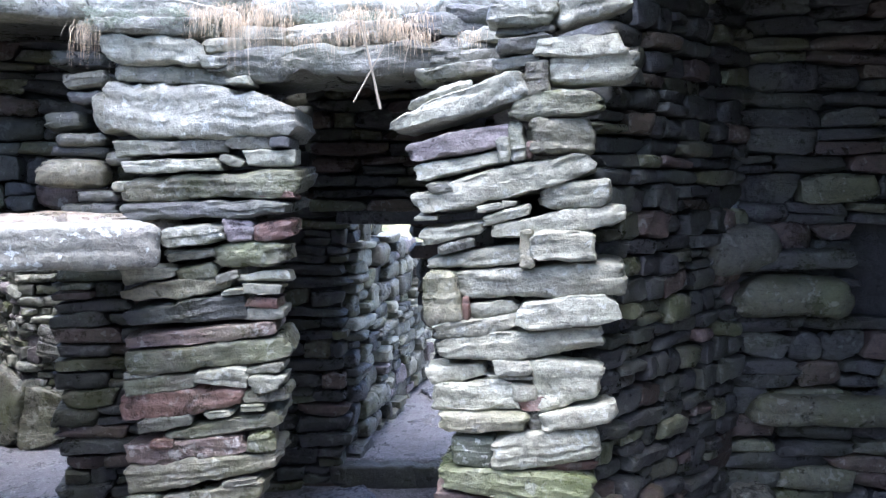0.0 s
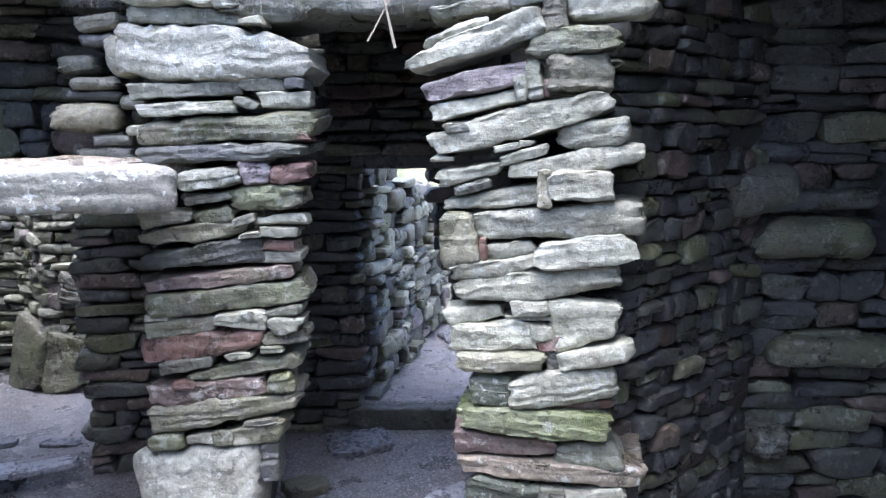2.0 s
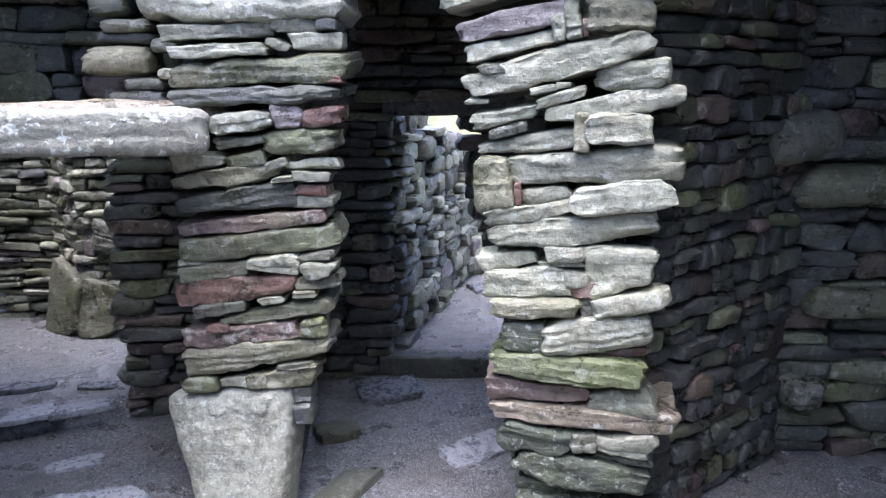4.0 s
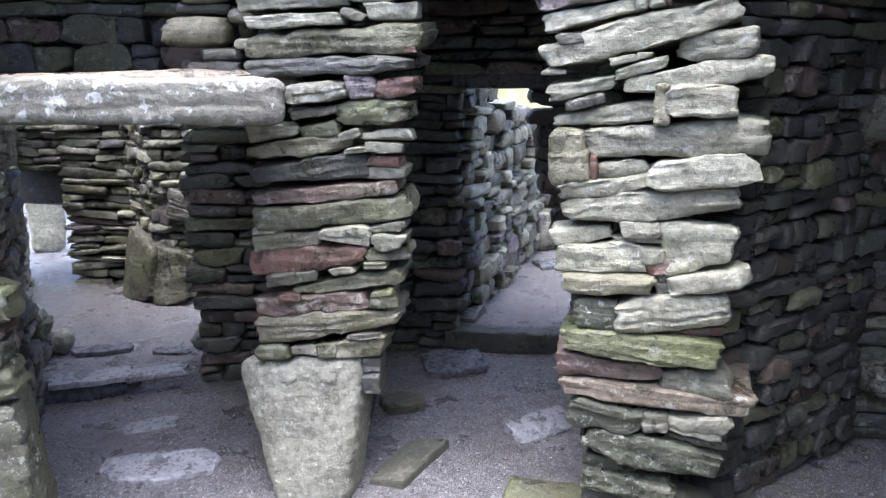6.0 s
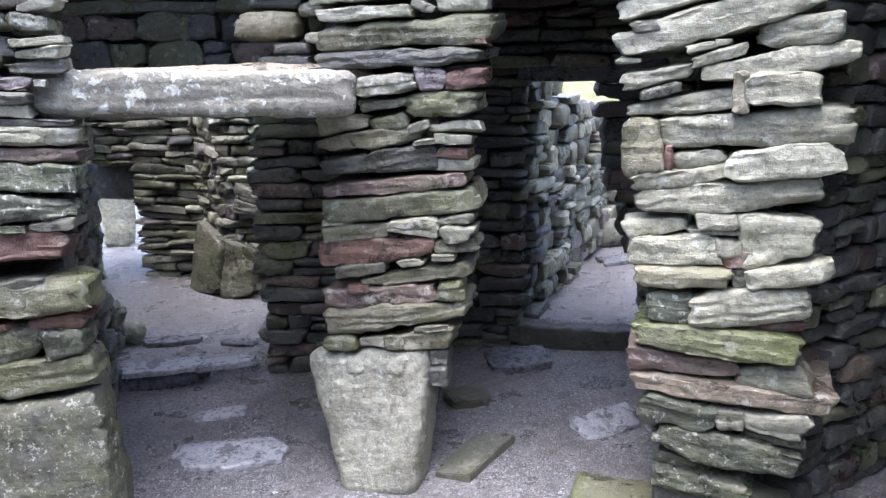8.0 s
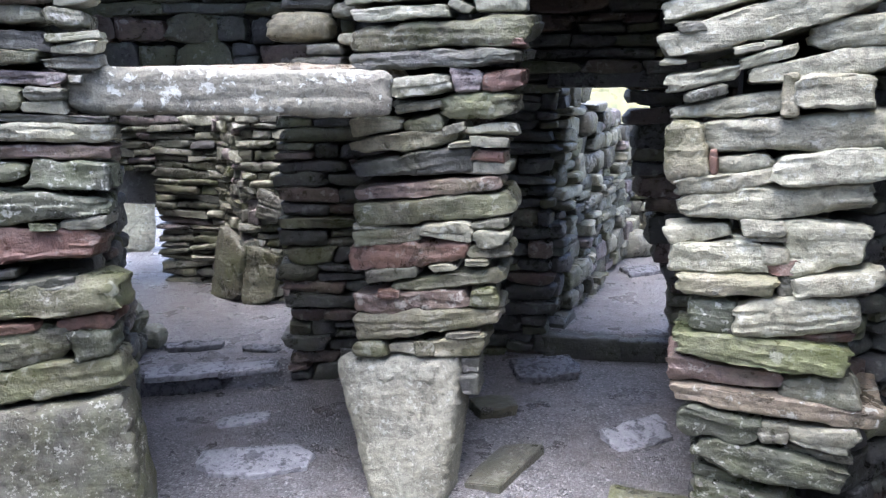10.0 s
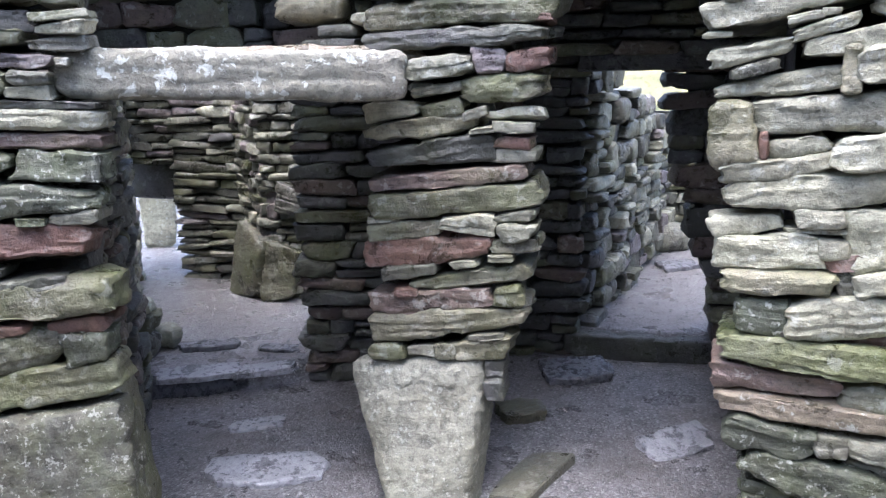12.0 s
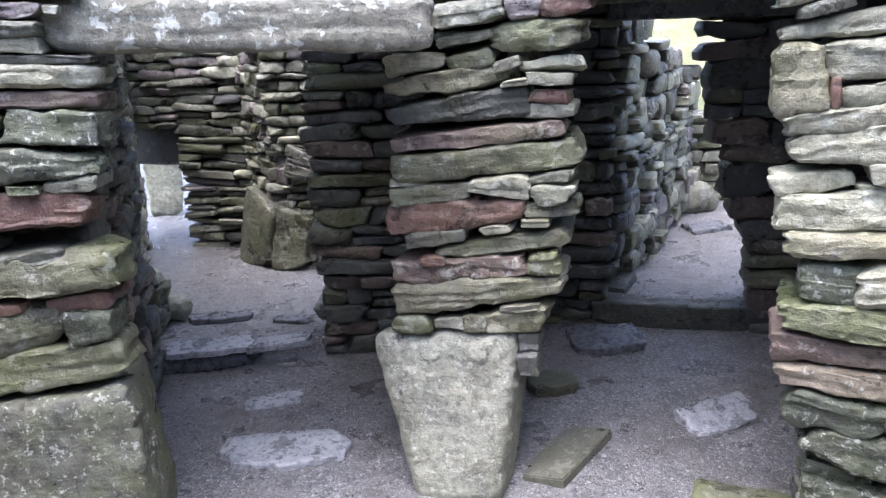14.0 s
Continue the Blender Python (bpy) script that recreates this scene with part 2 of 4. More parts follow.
def rock(w, d, h, seed, nx=6, ny=3, nz=2, h_right=None, rnd=0.35, rough=1.0, foot=1.0, plan=0.0, belly=0.0, cut=0.0, crust=0.0):
    """A worn block about its middle: x along the wall, y into it, z up. h_right: its thickness at the right end;
    rnd: how round the edges are; foot: its width at the bottom against the top; plan: how uneven its outline is from above;
    belly: how much thinner it is at its ends than in the middle; cut: how far its corners are broken off;
    crust: thickness of the weathered skin left on its face."""
    rng = random.Random(seed)
    hr = h if h_right is None else h_right
    hm = (h + hr) / 2
    r = min(w, d, hm) * rnd
    bm = bmesh.new()
    xs, ys, zs = steps_of(w / 2, r, nx), steps_of(d / 2, r, ny), steps_of(hm / 2, r, nz)
    off = Vector((rng.uniform(0, 90), rng.uniform(0, 90), rng.uniform(0, 90)))
    slim = min(1.0, 0.5 * w / hm)
    shear_l, shear_r = slim * rng.uniform(-0.7, 0.7), slim * rng.uniform(-0.7, 0.7)
    yaw_l, yaw_r = rng.uniform(0, 0.2), rng.uniform(0, 0.2)
    bed = rng.uniform(45, 95)
    ends = (rng.uniform(0.2, 1.4), rng.uniform(0.2, 1.4))
    corners = {(a, b): (max(1e-6, min(0.3 * w, cut * hm * rng.uniform(0.15, 1.5))), max(1e-6, cut * hm * rng.uniform(0.1, 0.6))) for a in (-1, 1) for b in (-1, 1)} if cut else {}
    arris = (cut * rng.uniform(0.1, 0.5) * hm, cut * rng.uniform(0.0, 0.45) * hm)
    made = {}

    def vert(i, j, k):
        if (i, j, k) in made:
            return made[i, j, k]
        p = Vector((xs[i], ys[j], zs[k]))
        q = Vector([max(-s / 2 + r, min(s / 2 - r, c)) for c, s in zip(p, (w, d, hm))])
        o = p - q
        if o.length > 1e-9:
            p = q + o.normalized() * r
        if cut:
            # corners broken off, and the arrises along the face worn away unevenly
            sx, sz = (1 if p.x > 0 else -1), (1 if p.z > 0 else -1)
            ca, cb = corners[sx, sz]
            over = 1 - (w / 2 - abs(p.x)) / ca - (hm / 2 - abs(p.z)) / cb
            if over > 0:
                p.x -= sx * over * 0.5 * ca
                p.z -= sz * over * 0.5 * cb
            if p.y < 0:
                worn = arris[0 if sz > 0 else 1] * max(0.0, 0.7 + 1.6 * noise.noise(Vector((p.x * 9, 70.0 * sz, 0)) + off))
                if worn > 1e-5:
                    over = 1 - (d / 2 + p.y) / (1.3 * worn) - (hm / 2 - abs(p.z)) / worn
                    if over > 0:
                        p.y += over * 0.65 * worn
                        p.z -= sz * over * 0.5 * worn
        s = p.x / w + 0.5
        e = abs(2 * s - 1) ** 3
        p.z *= (h * (1 - s) + hr * s) / hm
        bl = belly * (ends[0] if s < 0.5 else ends[1])
        p.z *= 1 + 0.35 * bl - bl * abs(2 * s - 1) ** 1.7
        p.x += (shear_l * (1 - s) + shear_r * s) * p.z * 0.6
        p.x += 0.008 * min(1.0, w / 0.15) * e * noise.cell(Vector((p.z * bed * 0.6, 5.0 * (s > 0.5), p.y * 14)) + off) * rough
        # ends turn away from the face, as split stones do
        p.y += e * (yaw_l if s < 0.5 else yaw_r) * min(w, 0.2) * 0.35 * (1 if p.y < 0 else 0)
        p.x *= 1 + (foot - 1) * (0.5 - p.z / hm)
        top = 1 if p.z > 0 else -1
        near = abs(p.z) / hm * 2
        chip = max(0.0, noise.noise(Vector((p.x * 14, 7.0 * top, p.y * 11)) + off) - 0.12)
        p.z -= top * near * slim * (0.22 * hm * chip + 0.07 * hm * abs(noise.noise(Vector((p.x * 6, 9.0 * top, p.y * 4)) + off))) * rough
        p.z += 0.04 * hm * noise.noise(Vector((p.x * 3, 40, 0)) + off) * rough
        if cut:
            p.z += min(0.12 * hm, 0.009) * noise.noise(Vector((p.x * 8, 41 + 9 * top, 0)) + off)
        if p.y < 0:
            p.y += 0.011 * noise.noise(Vector((p.x * 6, 20, p.z * 10)) + off) * rough
            layer = math.floor(p.z * bed + 1.6 * noise.noise(Vector((p.x * 5, 60, p.z * 6)) + off))
            p.y += (0.0036 if cut else 0.0028) * noise.cell(Vector((layer * 1.37, 3.1, math.floor(p.x * 7 + off.x) * 0.77)) + off) * rough
            if cut and w < 0.7:
                # flat breaks set at slight angles to one another
                q = noise.voronoi(Vector((p.x * 11, 0.0, p.z * 17)) + off)[1][0]
                p.y += 0.0038 * (noise.cell(q * 3.3) * (p.x * 11 + off.x - q.x) + noise.cell(q * 5.1 + off) * (p.z * 17 + off.z - q.z)) * rough
            if crust:
                p.y -= crust * smooth(noise.noise(Vector((p.x * 5, 33, p.z * 5)) + off) + 0.35 * noise.noise(Vector((p.x * 19, 3, p.z * 19)) + off), -0.1, -0.03)
        if plan:
            a = math.atan2(p.y / d, p.x / w)
            swell = 1 + plan * (noise.noise(Vector((math.cos(a) * 1.3, math.sin(a) * 1.3, 0)) + off) + 0.22 * noise.noise(Vector((math.cos(a) * 4, math.sin(a) * 4, 9)) + off))
            swell *= 1 - 0.10 * min(1.0, abs(math.sin(2 * a)) * 1.4)
            p.x, p.y = p.x * swell, p.y * swell
        f = noise.noise_vector(p * 24 + off) * 0.0040 + noise.noise_vector(p * 75 + off) * 0.0022
        p += f * rough * min(1.0, hm / 0.05)
        made[i, j, k] = bm.verts.new(p)
        return made[i, j, k]

    X, Y, Z = len(xs) - 1, len(ys) - 1, len(zs) - 1
    for i in range(X):
        for k in range(Z):
            bm.faces.new((vert(i, 0, k), vert(i + 1, 0, k), vert(i + 1, 0, k + 1), vert(i, 0, k + 1)))
            bm.faces.new((vert(i, Y, k), vert(i, Y, k + 1), vert(i + 1, Y, k + 1), vert(i + 1, Y, k)))
        for j in range(Y):
            bm.faces.new((vert(i, j, 0), vert(i, j + 1, 0), vert(i + 1, j + 1, 0), vert(i + 1, j, 0)))
            bm.faces.new((vert(i, j, Z), vert(i + 1, j, Z), vert(i + 1, j + 1, Z), vert(i, j + 1, Z)))
    for j in range(Y):
        for k in range(Z):
            bm.faces.new((vert(0, j, k), vert(0, j, k + 1), vert(0, j + 1, k + 1), vert(0, j + 1, k)))
            bm.faces.new((vert(X, j, k), vert(X, j + 1, k), vert(X, j + 1, k + 1), vert(X, j, k + 1)))
    return bm


def slab_thing(name, size, m, seed, mat, label, category, nx=9, ny=6, nz=2, rnd=0.3, rough=1.0, foot=1.0, h_right=None, kind="", plan=0.0, cut=0.0, crust=0.0):
    ob = obj(name, rock(*size, seed, nx, ny, nz, h_right, rnd, rough, foot, plan, 0.0, cut, crust), mat, None, m)
    return tagged(ob, label, category, "", kind)


def prism(pts, z0, z1):
    """A solid block over a plan outline."""
    bm = bmesh.new()
    low = [bm.verts.new((x, y, z0)) for x, y in pts]
    high = [bm.verts.new((x, y, z1)) for x, y in pts]
    bm.faces.new(low[::-1])
    bm.faces.new(high)
    for a in range(len(pts)):
        b = (a + 1) % len(pts)
        bm.faces.new((low[a], low[b], high[b], high[a]))
    bmesh.ops.recalc_face_normals(bm, faces=bm.faces)
    return bm


# ---- ground: one sheet, gravel in the courts, turf on the rise beyond ----
def ground_z(x, y):
    z = 0.008 * noise.noise((x * 3, y * 3, 0)) + 0.004 * noise.noise((x * 11, y * 11, 4))
    behind = (y - 3.11) * 0.855 - (x + 2.31) * 0.518
    z += 0.085 * smooth(behind, 0.0, 0.05) * smooth(-x, 1.2, 1.4)
    z += (0.15 + 0.02 * max(0, min(y, 7) - 3.95)) * smooth(y, 3.98, 4.02) * smooth(x, -1.0, -0.8)
    z += 0.04 * smooth(y, 3.1, 3.9) * smooth(x, -1.0, -0.6) * (1 - smooth(y, 3.98, 4.02))
    z += smooth(y, 6.1, 9.5) * 1.75 * smooth(x, -2.6, -0.8) + 0.05 * max(0, min(y, 60) - 9) * smooth(x, -2.6, -0.8)
    return z


def ground_sheet():
    def lines(a, b, n):
        far = [3000, 900, 300, 100, 45, 25, 15, 11, 8.5]
        return [-v for v in far if -v < a - 0.3] + [a + (b - a) * i / n for i in range(n + 1)] + [v for v in far[::-1] if v > b + 0.3]
    xs, ys = lines(-4.2, 2.6, 190), lines(-2.2, 7.2, 240)
    verts = [(x, y, ground_z(x, y)) for y in ys for x in xs]
    n = len(xs)
    faces = [(r * n + c, r * n + c + 1, (r + 1) * n + c + 1, (r + 1) * n + c) for r in range(len(ys) - 1) for c in range(n - 1)]
    me = bpy.data.meshes.new("ground")
    me.from_pydata(verts, [], faces)
    me.polygons.foreach_set("use_smooth", [True] * len(faces))
    me.materials.append(GRAVEL)
    return tagged(new("ground", me), "damp grey gravel floor running out to turf", "ground", "", "structure")


ground_sheet()


def pebble_field(count, seed):
    """Loose grit on the gravel, each pebble a small faceted solid."""
    rng = random.Random(seed)
    verts, faces = [], []
    while len(verts) < 6 * count:
        x, y = rng.uniform(-2.7, 1.6), rng.uniform(1.7, 5.6)
        s = 0.0018 + 0.007 * rng.random() ** 5
        z, a, i = ground_z(x, y) + 0.25 * s, rng.uniform(0, 3.1), len(verts)
        c, n = math.cos(a) * s * rng.uniform(1, 1.7), math.sin(a) * s * rng.uniform(0.8, 1.3)
        verts += [(x + c, y + n, z), (x - n, y + c, z), (x - c, y - n, z), (x + n, y - c, z), (x + 0.2 * s, y, z + 0.8 * s), (x, y, z - s)]
        for k in range(4):
            faces += [(i + k, i + (k + 1) % 4, i + 4), (i + (k + 1) % 4, i + k, i + 5)]
    me = bpy.data.meshes.new("pebbles")
    me.from_pydata(verts, [], faces)
    me.materials.append(PEBBLE)
    return tagged(new("pebbles", me), "loose grey grit scattered on the gravel floor", "gravel", "", "stuff")


pebble_field(20000, 8)

# ---- stone by stone: the faces of the three piers ----
# each row: kind of stone, place along the face, height, width, thickness at its left and right end, tilt
C_TOP = (
    ("p", 0.188, 2.003, 0.315, 0.097, 0.084, -1.1),
    ("p", 0.407, 2.016, 0.122, 0.043, 0.039, 0.9),
    ("g", 0.379, 1.963, 0.091, 0.039, 0.032, 0.0),
    ("g", 0.238, 1.924, 0.365, 0.050, 0.047, -2.5),
    ("p", 0.461, 1.900, 0.075, 0.011, 0.029, 5.5),
    ("b", 0.329, 1.800, 0.610, 0.167, 0.123, -1.0),
    ("g", 0.228, 1.691, 0.361, 0.046, 0.040, 1.9),
    ("g", 0.485, 1.702, 0.147, 0.033, 0.040, 3.6),
    ("d", 0.594, 1.703, 0.070, 0.033, 0.036, 1.5),
    ("g", 0.231, 1.633, 0.315, 0.035, 0.035, 1.7),
    ("g", 0.431, 1.648, 0.077, 0.026, 0.026, -20.9),
    ("p", 0.550, 1.657, 0.153, 0.044, 0.048, 0.0),
    ("m", 0.362, 1.567, 0.571, 0.070, 0.077, 3.0),
)
C_MID = (
    ("d", 0.352, 1.491, 0.544, 0.058, 0.045, 2.0),
    ("r", 0.576, 1.531, 0.115, 0.021, 0.017, -0.2),
    ("g", 0.302, 1.404, 0.198, 0.062, 0.054, 5.8),
    ("v", 0.452, 1.414, 0.095, 0.068, 0.054, -0.5),
    ("r", 0.571, 1.421, 0.123, 0.046, 0.055, 7.2),
    ("d", 0.241, 1.353, 0.076, 0.017, 0.015, 3.2),
    ("p", 0.286, 1.335, 0.153, 0.031, 0.029, 9.6),
    ("m", 0.490, 1.341, 0.251, 0.069, 0.072, 2.6),
    ("p", 0.142, 1.270, 0.179, 0.057, 0.037, 5.4),
    ("m", 0.305, 1.280, 0.125, 0.041, 0.046, 10.5),
    ("p", 0.524, 1.256, 0.171, 0.020, 0.036, 4.1),
    ("g", 0.411, 1.263, 0.075, 0.026, 0.026, 19.0),
    ("o", 0.236, 1.222, 0.351, 0.042, 0.056, 6.9),
    ("p", 0.430, 1.213, 0.069, 0.015, 0.019, 3.3),
    ("g", 0.524, 1.221, 0.115, 0.030, 0.028, -0.2),
)
C_LOW = (
    ("d", 0.263, 1.149, 0.391, 0.046, 0.077, 5.9),
    ("r", 0.525, 1.177, 0.100, 0.035, 0.031, -2.8),
    ("g", 0.522, 1.138, 0.133, 0.034, 0.035, 1.0),
    ("q", 0.311, 1.073, 0.485, 0.045, 0.043, 5.8),
    ("m", 0.330, 1.005, 0.530, 0.067, 0.070, 5.8),
    ("p", 0.116, 0.935, 0.106, 0.020, 0.010, -1.3),
    ("m", 0.175, 0.906, 0.233, 0.050, 0.043, 7.1),
    ("p", 0.380, 0.931, 0.166, 0.032, 0.068, 0.3),
    ("g", 0.524, 0.951, 0.122, 0.021, 0.038, 7.2),
    ("g", 0.531, 0.906, 0.114, 0.049, 0.048, 3.5),
    ("r", 0.243, 0.845, 0.398, 0.094, 0.083, 5.7),
    ("m", 0.524, 0.863, 0.150, 0.038, 0.037, 4.7),
    ("p", 0.370, 0.803, 0.082, 0.030, 0.026, 8.8),
    ("m", 0.482, 0.823, 0.075, 0.024, 0.022, 1.1),
    ("g", 0.185, 0.768, 0.177, 0.043, 0.036, 7.6),
)
C_FOOT = (
    ("m", 0.386, 0.761, 0.383, 0.037, 0.053, 9.7),
    ("q", 0.257, 0.672, 0.402, 0.067, 0.069, 6.2),
    ("r", 0.175, 0.702, 0.074, 0.029, 0.027, 1.5),
    ("m", 0.506, 0.705, 0.087, 0.061, 0.064, 3.6),
    ("o", 0.306, 0.605, 0.501, 0.098, 0.053, 8.3),
    ("o", 0.425, 0.523, 0.181, 0.049, 0.068, 11.5),
    ("m", 0.111, 0.499, 0.119, 0.050, 0.041, 3.1),
    ("g", 0.225, 0.504, 0.092, 0.032, 0.034, 3.7),
    ("m", 0.306, 0.504, 0.064, 0.042, 0.040, 2.1),
    ("g", 0.439, 0.565, 0.113, 0.019, 0.017, 7.6),
    ("d", 0.462, 0.457, 0.061, 0.059, 0.055, 5.3),
    ("d", 0.464, 0.393, 0.057, 0.060, 0.068, 3.5),
)
R_TOP = (
    ("g", 0.319, 2.070, 0.192, 0.062, 0.064, -0.2),
    ("p", 0.519, 2.093, 0.192, 0.087, 0.060, 12.4),
    ("g", 0.328, 2.025, 0.158, 0.033, 0.029, 1.5),
    ("g", 0.325, 1.978, 0.163, 0.036, 0.045, 6.1),
    ("p", 0.483, 1.967, 0.249, 0.047, 0.061, 3.0),
    ("g", 0.298, 1.930, 0.142, 0.035, 0.029, 8.3),
    ("p", 0.521, 1.904, 0.247, 0.075, 0.075, 3.2),
    ("o", 0.357, 1.881, 0.077, 0.087, 0.078, 3.2),
    ("p", 0.068, 1.828, 0.193, 0.052, 0.043, 17.7),
    ("p", 0.127, 1.805, 0.407, 0.051, 0.082, 18.3),
    ("m", 0.420, 1.805, 0.259, 0.064, 0.068, 2.3),
    ("v", 0.128, 1.689, 0.307, 0.061, 0.053, 11.4),
    ("o", 0.435, 1.708, 0.187, 0.086, 0.102, -0.9),
    ("g", 0.306, 1.695, 0.048, 0.100, 0.100, 3.6),
    ("g", 0.266, 1.672, 0.035, 0.067, 0.067, 5.1),
    ("r", 0.341, 1.672, 0.018, 0.048, 0.046, 2.3),
    ("p", 0.122, 1.627, 0.260, 0.048, 0.038, 11.8),
)
R_UP = (
    ("p", 0.261, 1.566, 0.530, 0.080, 0.072, 14.2),
    ("p", 0.476, 1.536, 0.203, 0.068, 0.078, 6.2),
    ("g", 0.075, 1.565, 0.077, 0.028, 0.027, 3.0),
    ("p", 0.231, 1.496, 0.077, 0.017, 0.017, 11.3),
    ("p", 0.284, 1.511, 0.041, 0.018, 0.016, -0.1),
    ("p", 0.268, 1.474, 0.140, 0.029, 0.031, 15.5),
    ("p", 0.427, 1.452, 0.385, 0.040, 0.062, 8.6),
    ("p", 0.107, 1.425, 0.194, 0.043, 0.035, 11.8),
    ("g", 0.119, 1.383, 0.114, 0.025, 0.026, 15.0),
    ("p", 0.024, 1.469, 0.070, 0.014, 0.012, 1.2),
    ("p", 0.440, 1.388, 0.185, 0.070, 0.083, 2.4),
    ("p", 0.180, 1.342, 0.297, 0.027, 0.054, 7.8),
    ("o", 0.340, 1.371, 0.041, 0.098, 0.095, 2.2),
    ("o", 0.076, 1.221, 0.113, 0.155, 0.142, 8.6),
    ("p", 0.376, 1.281, 0.493, 0.071, 0.095, 3.6),
)
R_MID = (
    ("r", 0.154, 1.186, 0.022, 0.055, 0.055, 1.5),
    ("p", 0.231, 1.192, 0.138, 0.044, 0.046, 9.4),
    ("p", 0.455, 1.188, 0.290, 0.066, 0.086, 7.0),
    ("p", 0.190, 1.136, 0.276, 0.047, 0.048, 9.3),
    ("w", 0.316, 1.079, 0.484, 0.068, 0.081, 7.0),
    ("w", 0.120, 0.989, 0.171, 0.047, 0.037, 8.4),
    ("w", 0.297, 1.011, 0.117, 0.045, 0.039, 3.4),
    ("w", 0.287, 0.979, 0.135, 0.012, 0.012, 1.1),
    ("w", 0.459, 0.971, 0.198, 0.145, 0.093, 4.8),
    ("w", 0.180, 0.921, 0.257, 0.075, 0.087, 4.6),
    ("w", 0.337, 0.940, 0.075, 0.049, 0.038, 2.3),
    ("r", 0.355, 0.898, 0.081, 0.035, 0.037, 5.7),
    ("o", 0.210, 0.843, 0.262, 0.063, 0.059, 3.3),
    ("g", 0.362, 0.852, 0.046, 0.058, 0.055, 3.2),
    ("w", 0.495, 0.872, 0.225, 0.057, 0.048, 13.3),
)
R_LOW = (
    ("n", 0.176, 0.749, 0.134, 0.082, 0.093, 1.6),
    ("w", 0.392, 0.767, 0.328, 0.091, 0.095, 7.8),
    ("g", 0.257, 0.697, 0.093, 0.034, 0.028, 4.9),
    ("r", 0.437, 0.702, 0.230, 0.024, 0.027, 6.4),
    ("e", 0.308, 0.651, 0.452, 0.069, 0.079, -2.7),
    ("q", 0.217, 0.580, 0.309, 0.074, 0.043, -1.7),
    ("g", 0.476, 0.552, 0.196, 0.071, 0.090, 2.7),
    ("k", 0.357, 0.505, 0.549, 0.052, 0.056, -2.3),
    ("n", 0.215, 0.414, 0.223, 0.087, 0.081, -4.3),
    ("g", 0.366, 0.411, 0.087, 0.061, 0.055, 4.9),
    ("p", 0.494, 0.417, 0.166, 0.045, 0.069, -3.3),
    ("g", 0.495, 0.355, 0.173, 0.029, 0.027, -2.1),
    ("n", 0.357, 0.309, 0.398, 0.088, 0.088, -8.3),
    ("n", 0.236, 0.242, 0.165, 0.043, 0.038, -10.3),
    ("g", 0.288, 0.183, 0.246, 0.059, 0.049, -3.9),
)
R_FOOT = (
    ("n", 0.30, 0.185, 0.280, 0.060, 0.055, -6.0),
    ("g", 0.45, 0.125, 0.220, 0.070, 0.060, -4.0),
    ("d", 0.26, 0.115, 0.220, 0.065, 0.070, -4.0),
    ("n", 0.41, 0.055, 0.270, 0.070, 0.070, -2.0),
    ("d", 0.25, 0.045, 0.200, 0.070, 0.065, 0.0),
)
L_UP = (
    ("d", -0.161, 1.533, 0.214, 0.041, 0.046, -0.3),
    ("g", 0.016, 1.540, 0.127, 0.021, 0.022, 5.2),
    ("p", 0.019, 1.513, 0.108, 0.018, 0.033, 4.0),
    ("m", -0.176, 1.488, 0.195, 0.037, 0.033, 0.8),
    ("g", -0.002, 1.474, 0.146, 0.021, 0.036, 1.7),
    ("v", -0.159, 1.436, 0.295, 0.038, 0.031, -1.0),
    ("g", 0.009, 1.428, 0.031, 0.019, 0.017, 0.5),
    ("m", -0.203, 1.381, 0.144, 0.061, 0.058, -1.6),
    ("g", -0.068, 1.390, 0.091, 0.030, 0.026, -2.1),
    ("p", -0.079, 1.358, 0.104, 0.027, 0.034, -0.5),
    ("d", -0.103, 1.328, 0.357, 0.024, 0.015, -2.6),
    ("p", -0.125, 1.291, 0.401, 0.046, 0.044, -1.5),
    ("q", -0.110, 1.239, 0.367, 0.036, 0.034, -2.5),
)
L_LOW = (
    ("n", -0.230, 1.188, 0.168, 0.047, 0.048, -0.9),
    ("n", -0.026, 1.174, 0.208, 0.065, 0.065, -2.5),
    ("n", -0.148, 1.095, 0.410, 0.099, 0.046, -2.2),
    ("g", -0.000, 1.041, 0.117, 0.028, 0.035, 1.5),
    ("n", -0.107, 1.033, 0.074, 0.020, 0.017, -1.7),
    ("r", -0.172, 0.977, 0.395, 0.096, 0.069, -0.1),
    ("d", -0.267, 0.904, 0.143, 0.032, 0.031, -1.2),
    ("d", -0.284, 0.859, 0.149, 0.050, 0.049, -1.9),
    ("d", -0.126, 0.862, 0.169, 0.049, 0.027, 7.7),
    ("m", -0.159, 0.823, 0.469, 0.057, 0.100, 5.4),
    ("r", -0.208, 0.753, 0.113, 0.030, 0.020, 2.6),
    ("r", -0.026, 0.751, 0.151, 0.052, 0.040, 4.5),
    ("m", -0.247, 0.682, 0.333, 0.132, 0.107, 7.3),
    ("n", -0.016, 0.688, 0.119, 0.078, 0.062, 3.4),
    ("m", -0.186, 0.584, 0.485, 0.091, 0.087, 6.9),
)
